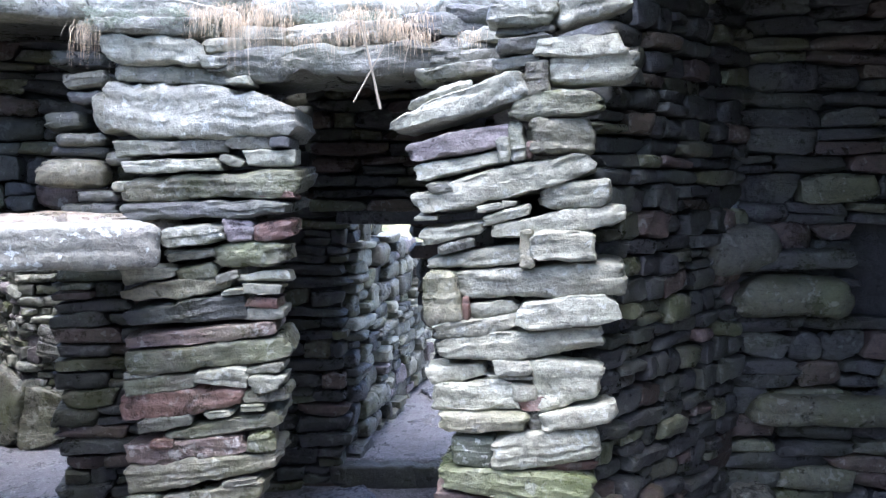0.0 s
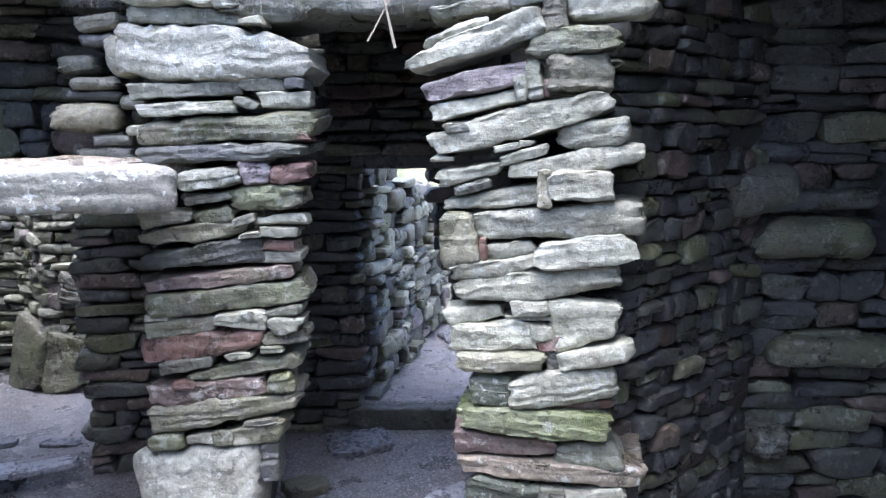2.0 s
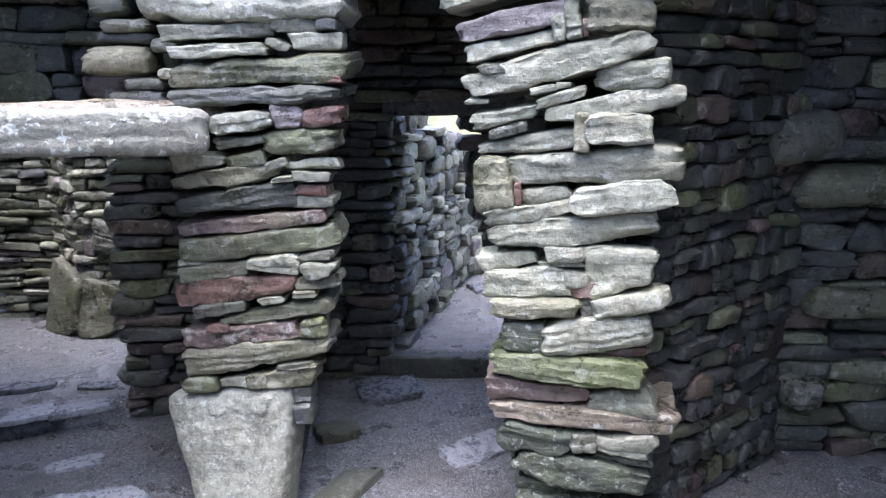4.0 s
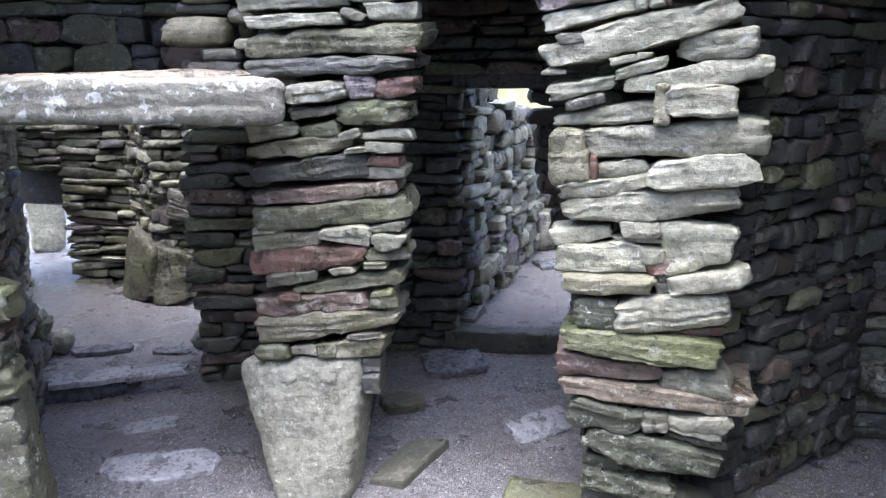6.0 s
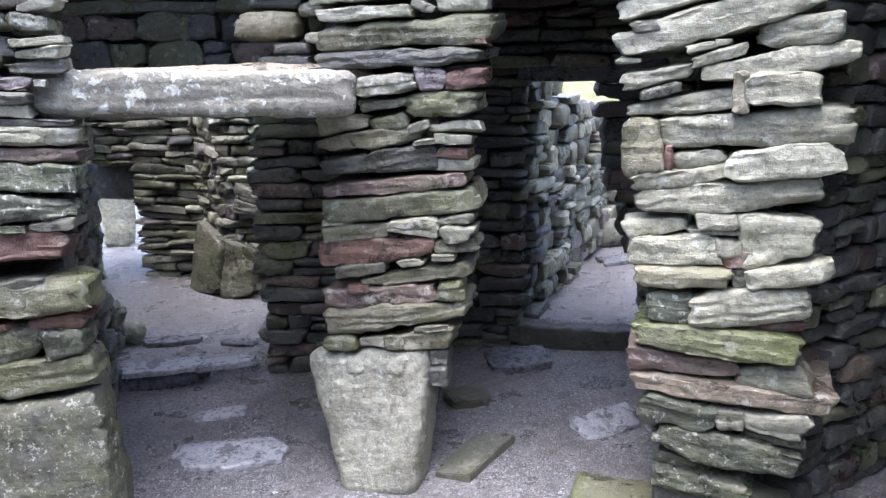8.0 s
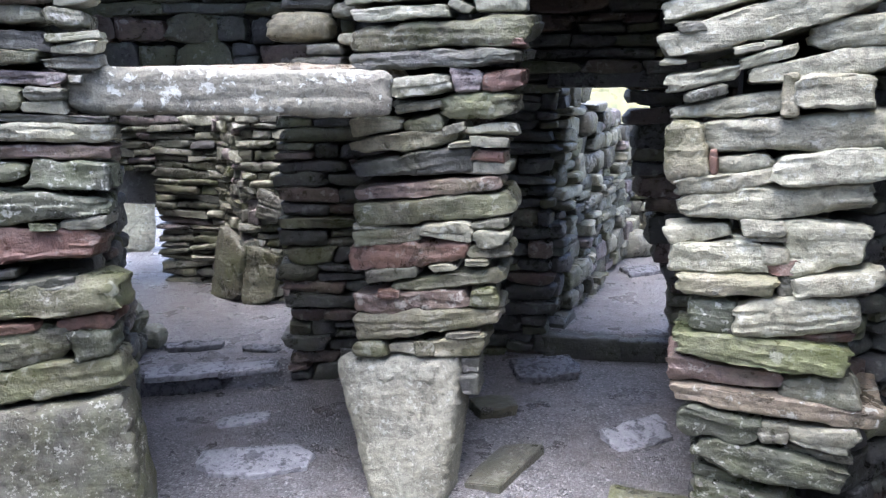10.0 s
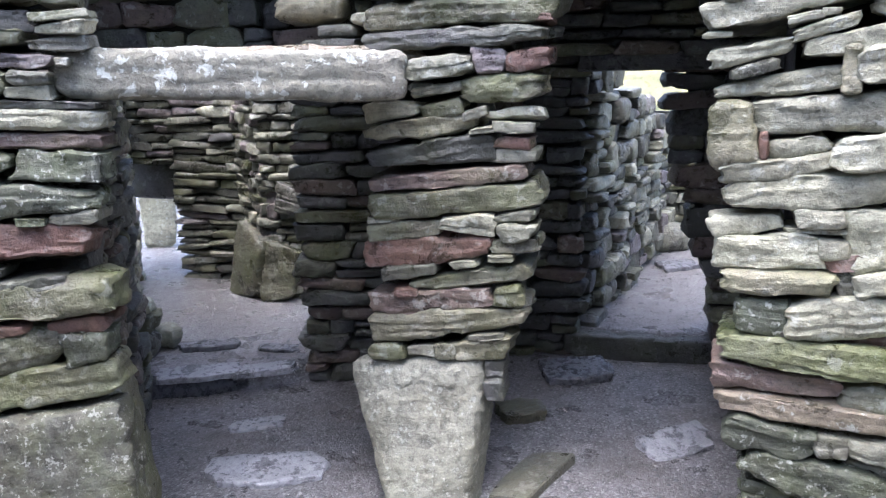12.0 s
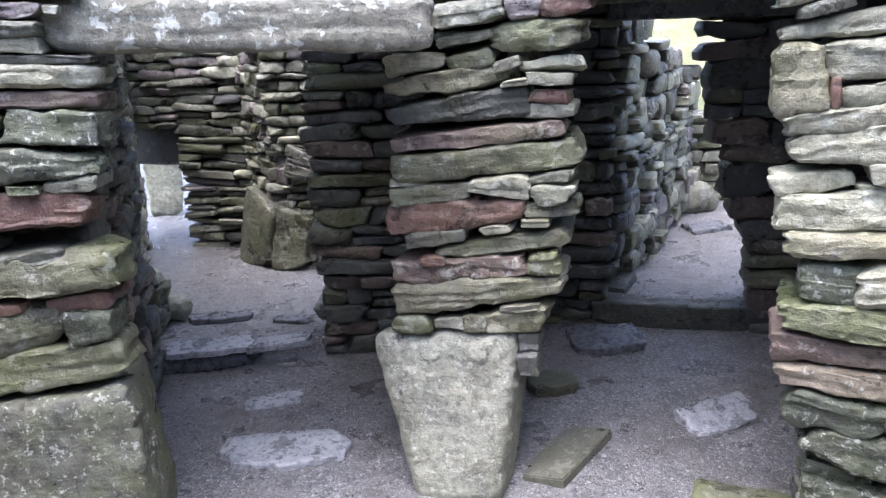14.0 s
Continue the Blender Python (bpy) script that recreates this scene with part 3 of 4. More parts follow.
L_TOP = (
    ("m", -0.290, 1.485, 0.110, 0.060, 0.055, 1.0),
    ("d", -0.270, 1.540, 0.130, 0.050, 0.052, 0.0),
    ("m", -0.150, 1.597, 0.200, 0.044, 0.036, 1.0),
    ("g", 0.000, 1.590, 0.100, 0.052, 0.030, -6.0),
    ("d", -0.340, 1.600, 0.180, 0.040, 0.044, 0.0),
    ("q", -0.110, 1.648, 0.240, 0.050, 0.046, -1.0),
    ("d", -0.350, 1.655, 0.220, 0.056, 0.050, 1.0),
    ("g", 0.030, 1.640, 0.090, 0.036, 0.030, 3.0),
    ("d", -0.220, 1.706, 0.260, 0.050, 0.056, 0.0),
    ("m", -0.030, 1.702, 0.150, 0.050, 0.044, -2.0),
    ("d", -0.130, 1.764, 0.280, 0.056, 0.050, 1.0),
    ("g", -0.370, 1.760, 0.180, 0.050, 0.055, -1.0),
    ("m", -0.290, 1.822, 0.240, 0.054, 0.050, 0.0),
    ("d", -0.070, 1.820, 0.200, 0.048, 0.052, 2.0),
    ("d", -0.180, 1.880, 0.300, 0.056, 0.050, 0.0),
    ("q", -0.390, 1.880, 0.150, 0.050, 0.050, 0.0),
    ("g", -0.060, 1.940, 0.220, 0.050, 0.050, -1.0),
    ("d", -0.300, 1.940, 0.260, 0.050, 0.056, 1.0),
    ("d", -0.180, 2.000, 0.320, 0.056, 0.050, 0.0),
)


def pier(name, origin, angle, courses, core, label, deep=0.34):
    """A drystone pier: a rubble core, near-black for the shade between stones, and every stone of its front."""
    base = tagged(new(name), label, "stone pier", "drystone piers")
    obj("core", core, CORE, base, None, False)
    frame_m = pose(origin[0], origin[1], 0, 0, 0, angle)
    rng = random.Random(int(abs(origin[0]) * 1000))
    for rows in courses:
        for kind, u, z, w, hl, hr, tilt in rows:
            seed = rng.randrange(10 ** 6)
            d = min(deep, max(0.14, 0.55 * w)) * rng.uniform(0.85, 1.1)
            proud = rng.uniform(-0.012, 0.02) + (0.012 if hl + hr > 0.1 else -0.008)
            if w < 0.12:
                proud = rng.uniform(0.0, 0.02)
            grow, hm = 1.21, (hl + hr) / 2
            squat = w < 1.9 * hm
            bm = rock(w * 1.03, d, hl * grow, seed, max(8, min(40, int(w / 0.011))), 6, max(5, min(14, int(hm / 0.008))), hr * grow,
                      rng.uniform(0.12, 0.22) if squat else rng.uniform(0.10, 0.24), 1.0, 1.0, 0.0,
                      0.0 if squat else 0.3 if abs(tilt) > 6 and w > 0.25 else rng.uniform(0.0, 0.13), cut=rng.uniform(0.15, 0.3) if squat else rng.uniform(0.2, 0.55))
            obj("stone", bm, STONE[kind], base, frame_m @ pose(u, d / 2 - proud, z, rng.gauss(0, 3), -tilt, rng.gauss(0, 2.5)))
    return base


middle = pier("stone_pier", (-1.12, 2.62), 0, (C_TOP, C_MID, C_LOW, C_FOOT),
     prism([(-1.0, 2.8), (-0.74, 2.8), (-0.84, 3.6), (-1.22, 3.6)], -0.05, 2.02),
     "drystone pier of grey and red flagstones on a boulder")
# stones that step back from its upper corner into the bay
for n, (kind, x, z, w, hh, tilt) in enumerate((("o", -1.33, 1.605, 0.24, 0.105, 0), ("g", -1.29, 1.725, 0.17, 0.05, 3), ("d", -1.31, 1.685, 0.20, 0.04, -3),
                                               ("b", -1.19, 1.82, 0.10, 0.15, 12), ("g", -1.27, 1.935, 0.16, 0.06, 8), ("d", -1.30, 2.01, 0.2, 0.06, 0),
                                               ("p", -1.14, 1.56, 0.08, 0.04, 0), ("d", -1.24, 1.525, 0.14, 0.04, 0), ("g", -1.16, 1.66, 0.10, 0.05, 0),
                                               ("d", -1.26, 1.475, 0.2, 0.05, 0), ("d", -1.35, 1.79, 0.14, 0.07, 4), ("d", -1.28, 1.875, 0.12, 0.05, 0))):
    obj("stone", rock(w, 0.24, hh, 700 + n, 7, 4, 4, None, 0.4), STONE[kind], middle, pose(x, 2.93 + 0.02 * (n % 3), z, 0, -tilt, 8))
pier("stone_pier", (-0.08, 2.43), -8, (R_TOP, R_UP, R_MID, R_LOW, R_FOOT),
     prism([(0.17, 2.66), (0.42, 2.58), (0.60, 2.85), (0.60, 3.9), (0.32, 3.9)], -0.05, 1.85),
     "pale drystone pier of tilted flagstones with mossy foot")
pier("stone_pier", (-1.62, 1.98), 22, (L_UP, L_LOW, L_TOP),
     prism([(-2.6, 1.72), (-1.76, 2.08), (-2.62, 3.05), (-3.0, 3.05)], -0.05, 1.9),
     "greenish drystone pier on a tall upright slab", 0.15)

# ---- large single stones ----
slab_thing("base_boulder", (0.50, 0.24, 0.57), pose(-0.882, 2.66, 0.19, -16, -8, 0), 11, BOULDER,
           "big pale crusted boulder under a drystone pier", "boulder", 44, 10, 48, 0.26, 0.7, 0.52, crust=0.007)
slab_thing("lintel_slab", (0.915, 0.26, 0.135), pose(-1.318, 2.325, 1.39, 0, 1.5, 27), 23, LINTEL,
           "long grey lintel slab spotted with white lichen", "lintel", 60, 8, 12, 0.2, 0.6, cut=0.3, crust=0.0015)
slab_thing("lintel_slab", (0.95, 0.26, 0.09), pose(-1.36, 2.62, 1.425, 0, 0, 25), 24, STONE["k"],
           "reddish lintel slab behind the lichened one", "lintel", 34, 6, 6, 0.3, 0.9, cut=0.3)
slab_thing("upright_slab", (0.80, 0.16, 0.60), pose(-1.962, 1.859, 0.205, -6, -6, 22), 37, ORTHOSTAT,
           "upright grey slab with lichen at a pier's foot", "slab", 40, 6, 32, 0.16, 0.9, 1.28, crust=0.004)
slab_thing("corner_stone", (0.16, 0.26, 0.52), pose(-1.775, 2.235, 0.23, -3, -8, 22), 38, STONE["m"],
           "narrow greenish stone set beside the upright slab", "stone", 10, 6, 12, 0.3, 0.8)
slab_thing("leaning_slab", (0.34, 0.10, 0.32), pose(-1.96, 1.78, 0.12, -18, 20, 22), 39, ORTHOSTAT,
           "lichened slab leaning on the upright slab", "slab", 6, 3, 6, 0.25, 0.7)
slab_thing("lintel_slab", (1.05, 0.42, 0.12), pose(-0.24, 2.83, 1.975, 0, -2, 0), 41, STONE["g"],
           "rough grey lintel slab hung with dry grass", "lintel", 60, 10, 10, 0.2, 1.6, cut=0.8)
slab_thing("foot_slab", (0.62, 0.34, 0.07), pose(0.12, 2.44, 0.03, 0, 1, -6), 43, STONE["m"],
           "greenish flat slab at a pier's foot", "slab", 9, 6, 2, 0.35)
# floor slabs
for size, at, seed, mat, label in (
        ((0.44, 0.22, 0.06), (-1.49, 2.645, -0.006, 1, 0, 22), 51, WET, "flat wet slab set in gravel"),
        ((0.22, 0.11, 0.04), (-1.70, 2.99, -0.006, 0, 0, 30), 52, WET, "small flat wet stone in gravel"),
        ((0.29, 0.17, 0.06), (-0.07, 3.15, 0.0, 14, -5, 34), 54, WET, "wet pointed slab in gravel"),
        ((0.30, 0.22, 0.05), (-0.49, 3.71, 0.05, 6, -4, 18), 55, SLATE, "dark wet slab by the step"),
        ((0.20, 0.16, 0.06), (-0.67, 3.285, 0.02, 0, 0, 25), 56, STONE["m"], "greenish flat stone beside the pier"),
        ((0.38, 0.14, 0.03), (-2.115, 3.225, 0.098, 3, 0, 24), 57, WET, "wet grey slate step edge"),
        # dark block that paints the shaded face below the step edge
        ((0.50, 0.12, 0.11), (-2.15, 3.235, 0.03, 0, 0, 28), 65, SLATE, "stone riser under a slate step, darkened for shade"),
        ((0.30, 0.11, 0.03), (-1.85, 3.345, 0.09, 3, 0, 32), 58, WET, "thin wet slate step edge"),
        ((0.30, 0.10, 0.04), (-2.25, 3.57, 0.095, 4, 0, 22), 59, SLATE, "thin slate edge in gravel"),
        ((0.19, 0.08, 0.03), (-1.91, 3.62, 0.09, 4, 0, 4), 60, SLATE, "thin slate edge in gravel"),
        ((0.28, 0.2, 0.05), (0.0, 5.25, 0.18, 0, 0, 25), 63, SLATE, "dark slab on the passage floor"),
        ((0.30, 0.22, 0.22), (-0.06, 5.72, 0.26, 0, 0, 20), 64, STONE["g"], "grey boulder in the passage"),
        ((0.17, 0.2, 0.13), (-2.51, 3.43, 0.14, 0, 0, 30), 81, STONE["g"], "rounded stone at the foot of an inner wall"),
        ((0.15, 0.18, 0.09), (-2.52, 3.45, 0.25, 0, 6, 10), 82, STONE["m"], "rounded stone stacked at an inner wall"),
        ((0.20, 0.16, 0.05), (-2.55, 3.42, 0.33, 0, 4, 25), 83, STONE["p"], "flat stone stacked at an inner wall"),
        ((0.13, 0.16, 0.12), (-2.47, 3.56, 0.14, 0, 0, 50), 84, STONE["g"], "rounded stone at the foot of an inner wall")):
    slab_thing("boulder" if size[2] > 0.11 else "floor_slab", size, pose(*at), seed, mat, label, "stone", 12, 9, 3 if size[2] > 0.1 else 2, 0.42 if size[2] > 0.1 else 0.16, 1.2, plan=0.15)

# a broken flag that tapers to a point, tipped up on its long edge
flag = prism([(-0.675, 2.625), (-0.665, 2.70), (-0.64, 2.79), (-0.60, 2.90), (-0.575, 2.945), (-0.50, 2.955), (-0.42, 2.945), (-0.45, 2.86), (-0.485, 2.77), (-0.515, 2.68), (-0.545, 2.60), (-0.60, 2.612)], 0.0, 0.042)
bmesh.ops.bevel(flag, geom=flag.edges[:], offset=0.004, segments=2, affect="EDGES")
tagged(obj("floor_slab", flag, STONE["g"], None, pose(-0.66, 2.75, -0.026, -1, -6, 0) @ pose(0.66, -2.75, 0)), "broken grey slab lying by the boulder", "stone")

# the threshold of the passage
# dark stone puts the shade of the risers into the whole step
for size, at, seed, label in (
        ((0.40, 0.17, 0.13), (-0.33, 4.01, 0.085, 0, 1, 3), 61, "stone step into the passage, dark for its shaded riser"),
        ((0.42, 0.18, 0.13), (0.06, 4.03, 0.085, 0, -1, 5), 62, "wet stone step into the passage")):
    slab_thing("step_slab", size, pose(*at), seed, STONE["d"], label, "step", 14, 10, 4, 0.12, 1.0)

# roofs of the side bays: heavy slabs bridging the walls, some unseen and added for shade
for size, at, seed in (
        ((1.9, 0.75, 0.12), (-2.12, 2.95, 2.22, 0, 0, 20), 71), ((1.25, 0.18, 0.09), (-1.75, 2.64, 2.165, 0, 0, 22), 78), ((1.2, 0.6, 0.12), (-1.2, 3.25, 2.26, 0, 0, 15), 72),
        ((1.5, 0.5, 0.12), (-0.35, 3.52, 2.07, 0, 0, 2), 73), ((1.5, 0.3, 0.12), (-0.35, 3.76, 2.1, 0, 0, 2), 74),
        # out of view: front slabs added to keep light out of the recess
        ((2.4, 1.1, 0.14), (1.8, 1.6, 2.46, 0, 0, 2), 75), ((2.4, 1.0, 0.14), (1.85, 0.6, 2.5, 0, 0, -2), 79),
        ((2.4, 0.9, 0.14), (1.78, 2.55, 2.43, 0, 0, 2), 76), ((2.4, 0.8, 0.14), (1.7, 3.3, 2.47, 0, 0, 2), 77)):
    slab_thing("roof_slab", size, pose(*at), seed, STONE["g"], "grey slab roofing a side bay or added to shade it", "roof slab", 12, 8, 2, 0.35, 0.8, kind="structure")

# moss-grown stones over the openings
for n, (size, at, mat) in enumerate((
        ((0.50, 0.34, 0.08), (-0.30, 2.86, 2.075, 0, -3, 0), "b"), ((0.75, 0.40, 0.13), (-0.32, 2.98, 2.17, 0, 2, 0), "b"), ((0.5, 0.40, 0.12), (0.12, 3.0, 2.19, 0, -2, 0), "b"), ((0.34, 0.30, 0.09), (0.02, 2.80, 2.09, 0, 3, 0), "d"),
        ((0.5, 0.3, 0.12), (-0.62, 2.96, 2.06, 0, 0, 0), "g"), ((0.40, 0.30, 0.06), (-0.95, 2.74, 2.075, 0, 0, 0), "g"), ((0.50, 0.30, 0.08), (-0.95, 2.82, 2.14, 0, 2, 0), "b"),
        ((0.30, 0.26, 0.05), (0.10, 2.72, 1.98, 0, -4, 0), "g"), ((0.26, 0.22, 0.05), (0.05, 2.66, 1.93, 0, -8, 0), "g"), ((0.34, 0.5, 0.06), (0.16, 2.86, 2.05, 0, -5, 0), "g"),
        ((0.40, 0.5, 0.07), (0.2, 2.9, 2.12, 0, 2, 0), "d"), ((0.46, 0.6, 0.10), (0.42, 3.0, 2.0, 0, 0, 0), "d"), ((0.46, 0.6, 0.12), (0.42, 3.0, 1.9, 0, 0, 0), "d"),
        ((0.5, 0.6, 0.12), (0.42, 3.0, 2.12, 0, 0, 0), "d"))):
    slab_thing("roof_stone", size, pose(*at), 90 + n, STONE[mat], "weathered stone with moss over an opening", "stone", 14, 8, 4, 0.3, 1.6, plan=0.12)


def tuft(name, label, mat, count, clumps, place, length, droop, width, seed, spread=0.02):
    """Blades in clumps that arch out of a strip and hang over its edge."""
    rng = random.Random(seed)
    verts, faces = [], []
    roots = [(place(rng), rng.uniform(-0.5, 0.5), rng.uniform(0.5, 1.2)) for _ in range(clumps)]
    for _ in range(count):
        (x, y, z), lean, size = rng.choice(roots)
        x, y, z = x + rng.gauss(0, spread), y + rng.gauss(0, spread * 0.6), z + rng.gauss(0, spread * 0.3)
        ln, a = length * size * rng.uniform(0.4, 1.25), lean + rng.gauss(0, 0.45)
        out, fall, rise = rng.uniform(0.1, 0.55), droop * rng.uniform(0.5, 1.3), rng.uniform(0.05, 0.5)
        wv = width * rng.uniform(0.5, 1.3)
        i = len(verts)
        for s in (0, 0.25, 0.5, 0.75, 1.0):
            px = x + math.sin(a) * ln * out * s + 0.006 * noise.noise((x * 90, s * 3, z * 50))
            py = y - math.cos(a) * ln * out * (s - 0.35 * s * s)
            pz = z + ln * (rise * s - fall * s * s)
            t = wv * (1 - 0.85 * s)
            verts += [(px - t, py, pz), (px + t, py - t, pz)]
        faces += [(i + 2 * k, i + 2 * k + 1, i + 2 * k + 3, i + 2 * k + 2) for k in range(4)]
    me = bpy.data.meshes.new(name)
    me.from_pydata(verts, [], faces)
    me.materials.append(mat)
    return tagged(new(name, me), label, "grass", "", "stuff")


def strip(x0, x1, y0, y1, z0, z1):
    return lambda r: (r.uniform(x0, x1), r.uniform(y0, y1), r.uniform(z0, z1))


tuft("dry_grass", "dry straw-coloured grass hanging over a lintel", STRAW, 700, 26, strip(-0.82, -0.50, 2.57, 2.66, 2.08, 2.15), 0.125, 1.1, 0.0010, 1)
tuft("dry_grass", "dry straw-coloured grass on a lintel", STRAW, 700, 26, strip(-0.34, -0.05, 2.58, 2.70, 2.07, 2.15), 0.125, 1.0, 0.0010, 2)
tuft("dry_grass", "sparse dry grass along a lintel edge", STRAW, 260, 22, strip(-0.46, 0.12, 2.58, 2.64, 2.03, 2.06), 0.08, 1.0, 0.0010, 3)
tuft("moss_cushion", "grey-green moss cushion on a pier top", MOSS, 2600, 70, strip(-1.13, -0.82, 2.555, 2.64, 2.065, 2.125), 0.022, 0.5, 0.0022, 4, 0.012)
tuft("moss_cushion", "grey-green moss on a roof stone", MOSS, 1500, 60, strip(-0.48, -0.12, 2.66, 2.80, 2.11, 2.13), 0.02, 0.5, 0.0022, 5, 0.012)
tuft("dry_grass", "thin dead grass at a pier's corner", STRAW, 90, 6, strip(-1.15, -1.11, 2.57, 2.62, 2.0, 2.1), 0.13, 1.2, 0.0010, 6)


def stalk(a, b, r):
    bm = bmesh.new()
    d = Vector(b) - Vector(a)
    bmesh.ops.create_cone(bm, segments=6, radius1=r, radius2=r * 0.6, depth=d.length, cap_ends=True)
    turn = d.to_track_quat("Z", "Y").to_matrix().to_4x4()
    bm.transform(Matrix.Translation((Vector(a) + Vector(b)) / 2) @ turn)
    return tagged(obj("dead_stalk", bm, STALK), "dead plant stalk hanging from a lintel", "stalk")


stalk((-0.20, 2.60, 1.81), (-0.26, 2.60, 2.09), 0.005)
stalk((-0.285, 2.59, 1.83), (-0.18, 2.60, 2.02), 0.003)

# ---- walls: coursed rubble, every stone an object on shared meshes ----
LIBRARY = []
for n in range(28):
    bm = rock(0.26, 0.2, 0.08, 500 + n, 6, 1, 2, 0.08 * (0.7 + (0.17 * n) % 0.55), (0.14, 0.2, 0.32)[n % 3], 1.3, belly=(0.0, 0.06, 0.16)[n % 3], cut=(0.5, 0.35, 0.2)[n % 3])
    me = bpy.data.meshes.new("wall_stone")
    bm.to_mesh(me)
    bm.free()
    me.polygons.foreach_set("use_smooth", [True] * len(me.polygons))
    me.set_sharp_from_angle(angle=radians(40))
    LIBRARY.append(me)
KINDS = {}


def lib(kind, n):
    if (kind, n) not in KINDS:
        me = LIBRARY[n].copy()
        me.materials.append(STONE[kind])
        KINDS[kind, n] = me
    return KINDS[kind, n]


def wall(name, p0, p1, z0, z1, seed, label, kinds="gggmmdqp", h=(0.04, 0.09), w=(0.12, 0.36), thick=0.3, top=None, skip=None, lean=0.0, jut=0.02, edge=None, core=0.03):
    """A drystone face from p0 to p1 (seen from its right-hand side). top: height of the wall along it, 0 to 1."""
    rng = random.Random(seed)
    a, b = Vector(p0), Vector(p1)
    length, ang = (b - a).length, math.degrees(math.atan2(b.y - a.y, b.x - a.x))
    base = pose(a.x, a.y, 0, 0, 0, ang)
    bm = bmesh.new()
    high = max(top(0), top(1)) if top else z1
    if top:
        pts = [(0.03, z0 - 0.1), (length - 0.03, z0 - 0.1), (length - 0.03, top(1) - 0.03), (0.03, top(0) - 0.03)]
    else:
        low, upper = (edge(z0) + core, edge(z1) + core) if edge else (core, core)
        pts = [(low, z0 - (0.1 if z0 < 0.5 else 0)), (length - 0.03, z0 - (0.1 if z0 < 0.5 else 0)), (length - 0.03, z1 - 0.01), (upper, z1 - 0.01)]
    near = [bm.verts.new((u, 0.07, z)) for u, z in pts]
    far = [bm.verts.new((u, thick, z)) for u, z in pts]
    bm.faces.new(near)
    bm.faces.new(far[::-1])
    for i in range(4):
        j = (i + 1) % 4
        bm.faces.new((near[i], far[i], far[j], near[j]))
    bmesh.ops.recalc_face_normals(bm, faces=bm.faces)
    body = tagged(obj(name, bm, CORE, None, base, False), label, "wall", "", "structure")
    z = z0
    while z < high - 0.02:
        hc = rng.uniform(*h)
        u = rng.uniform(-0.05, 0.0) + (edge(z + hc / 2) if edge else 0.0)
        while u < length - 0.02:
            ws = rng.uniform(*w) * (0.7 if hc > 0.075 else 1.1)
            if u + ws > length - 0.06:
                ws = length - u + rng.uniform(-0.02, 0.02)
            if ws > w[1] * 1.5:
                ws *= 0.5
            mid = u + ws / 2
            lim = top(mid / length) if top else z1
            inside = skip and skip[0] < mid < skip[1] and skip[2] < z + hc / 2 < skip[3]
            if z + hc * 0.4 < lim and not inside and ws > 0.02:
                pieces = 2 if hc > 0.07 and rng.random() < 0.25 else 1
                for k in range(pieces):
                    hs = hc / pieces * rng.uniform(0.92, 1.12)
                    st = new("stone", lib(rng.choice(kinds), rng.randrange(28)))
                    st.parent = body
                    st.matrix_basis = (pose(mid, 0.085 + rng.uniform(-jut, jut) + lean * (z - z0), z + hc * (k + 0.5) / pieces, 0, rng.gauss(0, 2.5), rng.gauss(0, 4))
                                       @ Matrix.Diagonal((ws * 1.02 / 0.26, 1.0, hs * 1.03 / 0.08, 1)))
            u += ws + 0.004
        z += hc
    return body


# mostly dark kinds: the shade under the bay roofs is put into the stone colour
SHADE_MIX = "dddddqqmdm"
wall("wall_bay_north", (-1.05, 3.97), (-0.49, 3.95), 0.0, 2.12, 1, "dark drystone back wall of a roofed bay", SHADE_MIX, (0.05, 0.1), (0.14, 0.36), thick=0.16)
wall("wall_bay_inner", (-1.68, 3.47), (-0.95, 3.64), 0.0, 1.42, 2, "dark drystone wall beside an inner doorway", SHADE_MIX)
wall("wall_bay_west", (-3.05, 3.06), (-2.54, 3.2), 0.0, 1.42, 3, "dark drystone wall beside an inner doorway", SHADE_MIX)
wall("wall_inner_upper", (-3.05, 3.06), (-0.95, 3.64), 1.39, 2.2, 4, "dark drystone wall over an inner doorway", SHADE_MIX, (0.05, 0.12), (0.15, 0.4))
wall("wall_pier_east", (-0.12, 3.94), (0.62, 3.96), 0.0, 1.46, 13, "dark drystone wall beside a passage", SHADE_MIX, (0.07, 0.15), (0.2, 0.4),
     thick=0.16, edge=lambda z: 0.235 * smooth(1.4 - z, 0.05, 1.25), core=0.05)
wall("wall_pier_side", (-1.74, 2.12), (-2.33, 3.17), 0.0, 1.42, 18, "dark drystone side of a pier", SHADE_MIX)
wall("wall_room_west", (-2.48, 3.28), (-3.52, 4.85), 0.06, 1.85, 5, "grey drystone wall of an inner court", "gggpmvd", lean=0.0)
wall("wall_room_north", (-3.14, 4.80), (-2.62, 4.80), 0.06, 1.85, 6, "drystone pier of thin grey flagstones", "gggpmvd", (0.03, 0.07))
wall("wall_room_door", (-3.6, 4.86), (-3.10, 4.86), 0.82, 1.85, 7, "drystone wall over a low creep", "gggpmvq", (0.03, 0.07))
wall("wall_room_nook", (-2.72, 4.82), (-2.37, 4.46), 0.06, 1.85, 8, "rubble corner of an inner court", "gggpvm", (0.03, 0.08), (0.06, 0.16))
wall("wall_room_east", (-2.37, 4.46), (-1.9, 4.52), 0.06, 1.85, 9, "rubble wall of an inner court", "gggpvm", (0.03, 0.08), (0.06, 0.16))
wall("wall_passage_over", (-0.62, 3.86), (0.45, 3.86), 1.43, 2.12, 10, "dark drystone wall over a passage lintel", SHADE_MIX, thick=0.1)
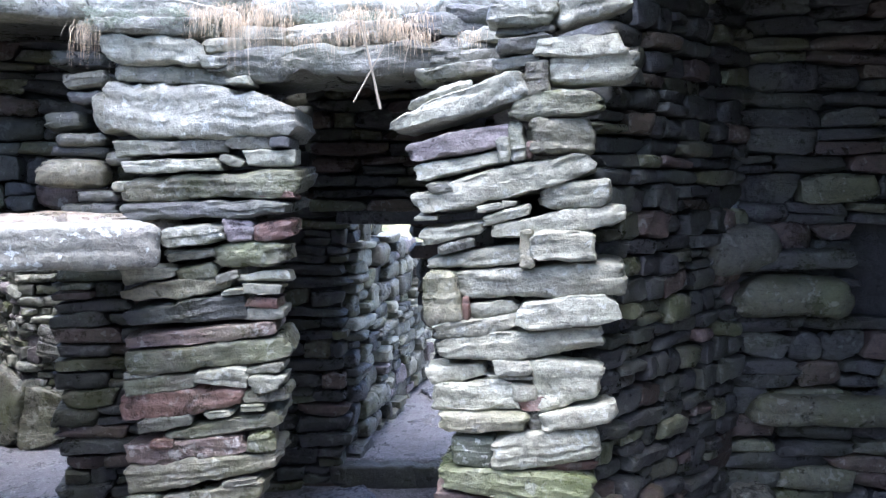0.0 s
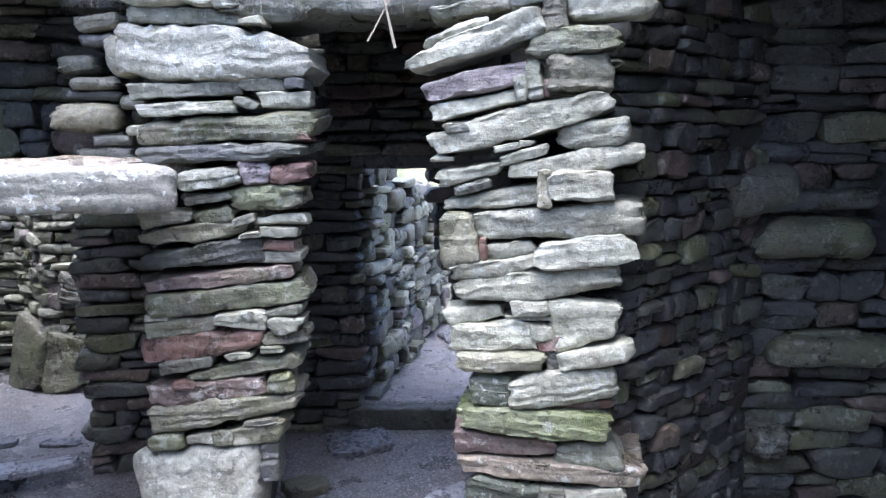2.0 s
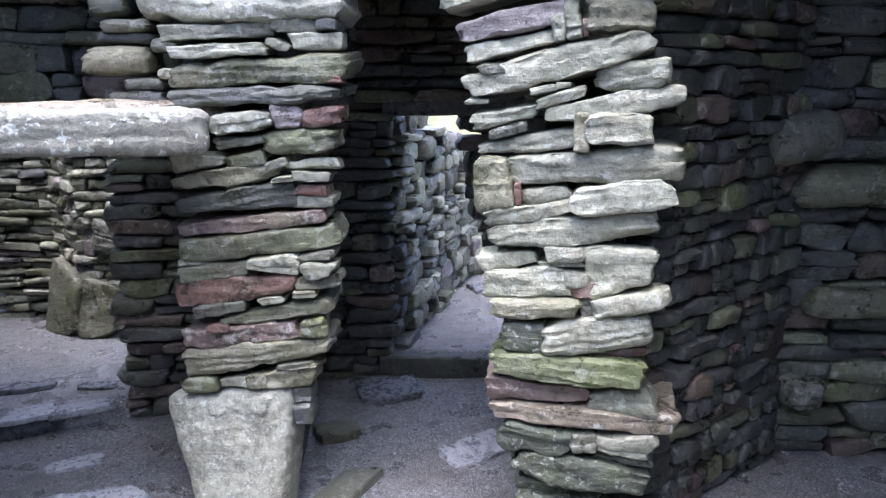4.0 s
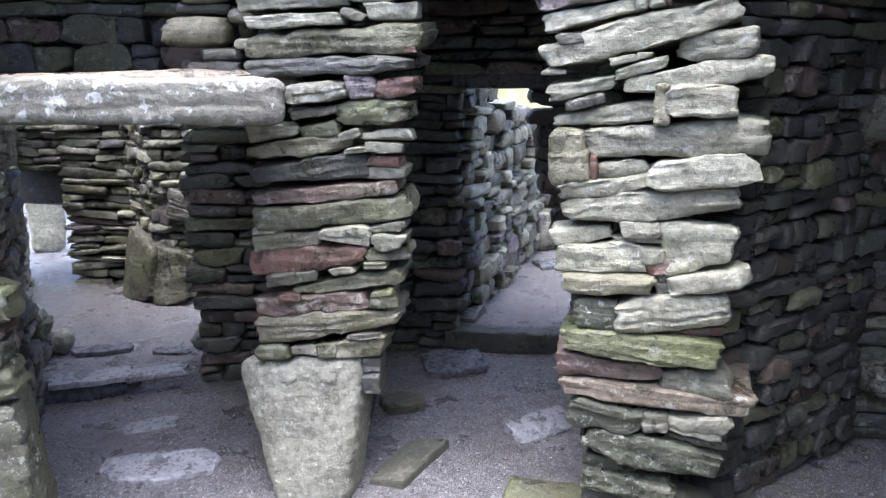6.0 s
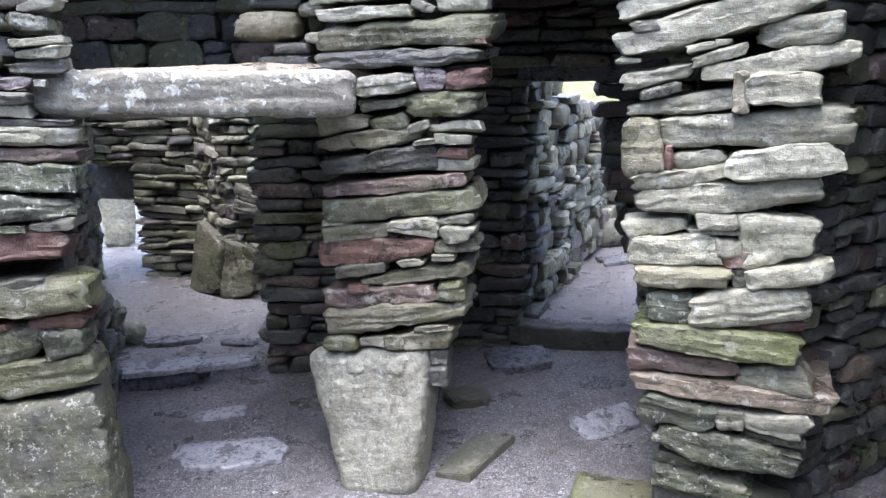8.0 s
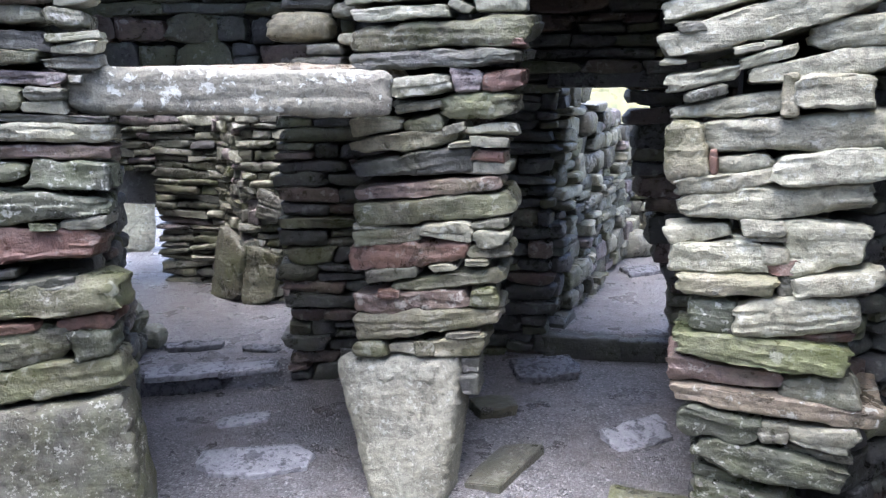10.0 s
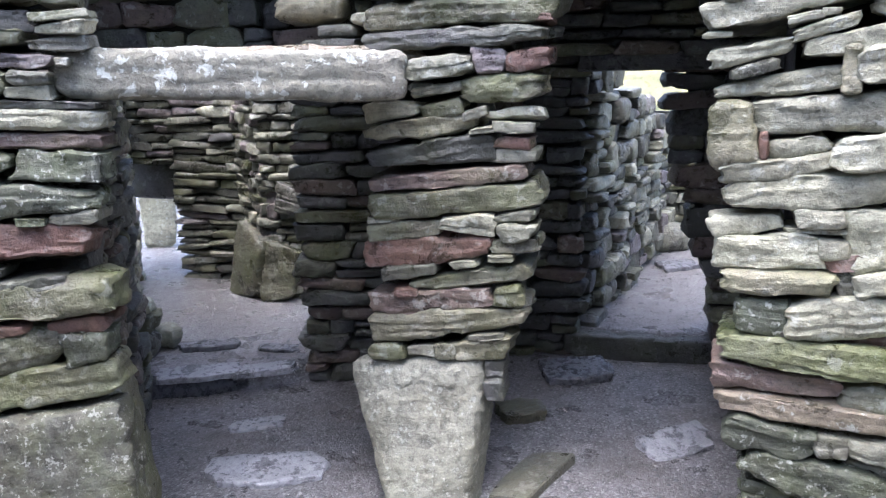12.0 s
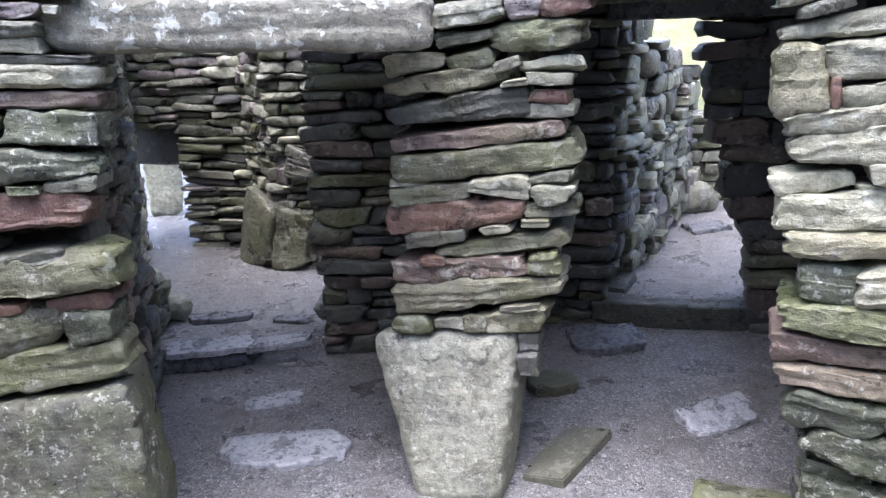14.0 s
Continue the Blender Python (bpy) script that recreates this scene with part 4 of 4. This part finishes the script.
wall("wall_passage_west", (-0.455, 4.06), (-0.06, 5.95), 0.12, 1.4, 11, "lit drystone wall of an open passage", "ggpgdpmvgd", (0.045, 0.13), (0.12, 0.34), jut=0.04,
     top=lambda s: 1.44 - 0.42 * s)
wall("wall_passage_end", (-0.10, 5.98), (1.7, 6.02), 0.12, 1.1, 17, "drystone wall closing a passage", "gggppm", top=lambda s: 0.8 - 0.1 * s)
wall("wall_passage_east", (1.6, 6.0), (1.5, 4.1), 0.12, 0.9, 12, "drystone wall of an open passage", SHADE_MIX)
# the recess gets the same dark kinds, standing in for its deep shade
wall("wall_recess_west", (0.52, 2.56), (1.20, 3.22), 0.0, 2.4, 14, "dark drystone side of a roofed recess", SHADE_MIX, (0.04, 0.1), (0.1, 0.26))
# the niche has no stones: the near-black core stands for its shade
recess = wall("wall_recess_north", (1.18, 3.22), (2.9, 3.14), 0.0, 2.4, 15, "dark drystone back wall of a roofed recess with a niche", SHADE_MIX, (0.05, 0.12), (0.18, 0.45),
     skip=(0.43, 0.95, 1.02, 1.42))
# unseen wall, run forward to block light from the side
wall("wall_recess_east", (2.9, 3.3), (2.9, 0.9), 0.0, 2.4, 16, "dark drystone side of a roofed recess", SHADE_MIX, (0.07, 0.14), (0.2, 0.5))

# lintels coloured dark for shade; the first fills a shaded recess over the creep
for size, at, seed, mat, label in (
        ((0.75, 0.24, 0.26), (-3.34, 5.03, 0.70, 0, 0, 0), 101, "d", "lintel slab over a low creep, darkened for a shaded recess"),
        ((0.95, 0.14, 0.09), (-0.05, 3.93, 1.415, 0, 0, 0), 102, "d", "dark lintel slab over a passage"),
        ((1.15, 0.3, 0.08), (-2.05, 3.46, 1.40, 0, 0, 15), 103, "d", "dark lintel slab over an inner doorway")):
    slab_thing("lintel_slab", size, pose(*at), seed, STONE[mat], label, "lintel", 8, 4, 3, 0.12)
for size, at, seed, mat in (((0.36, 0.2, 0.20), (1.16, 3.16, 1.31, 0, -8, 20), 131, "g"), ((0.46, 0.22, 0.175), (1.40, 3.20, 1.125, 0, 2, -2), 132, "m"),
                            ((0.42, 0.2, 0.09), (1.42, 3.21, 1.27, 0, -3, -2), 133, "d"), ((0.6, 0.2, 0.13), (1.55, 3.20, 0.66, 0, 0, -2), 134, "m"),
                            ((0.16, 0.16, 0.13), (1.24, 3.13, 0.30, 0, 0, 10), 135, "g")):
    obj("stone", rock(*size, seed, 10, 4, 5, None, 0.38), STONE[mat], recess, recess.matrix_basis.inverted() @ pose(*at))
for size, at, seed, mat in (
        ((0.30, 0.09, 0.50), (-2.50, 4.50, 0.29, -8, 6, -32), 111, "m"), ((0.21, 0.09, 0.40), (-2.265, 4.42, 0.25, -6, 5, 3), 112, "m"),
        ((0.17, 0.09, 0.20), (-2.19, 4.45, 0.67, -4, 14, 4), 114, "g"),
        ((0.26, 0.1, 0.62), (-3.86, 5.62, 0.36, 0, 3, 35), 113, "p")):
    slab_thing("upright_slab", size, pose(*at), seed, STONE[mat], "upright slab set on edge in an inner court", "slab", 12, 4, 14, 0.2, 0.9, h_right=size[2] * (1.0 if mat == "p" else 0.72), cut=0.22)

# unseen plain walls that close the court behind and beside the path and block low skylight
for name, p0, p1 in (("wall_court_south", (3.0, -1.5), (-3.0, -1.5)), ("wall_court_east", (2.95, 0.9), (3.0, -1.5)), ("wall_court_west", (-3.0, -1.5), (-2.6, 1.75))):
    wall(name, p0, p1, 0.0, 2.6, 40 + len(name), "unseen grey wall added round a roofless court to block light", SHADE_MIX, (0.12, 0.2), (0.3, 0.6))
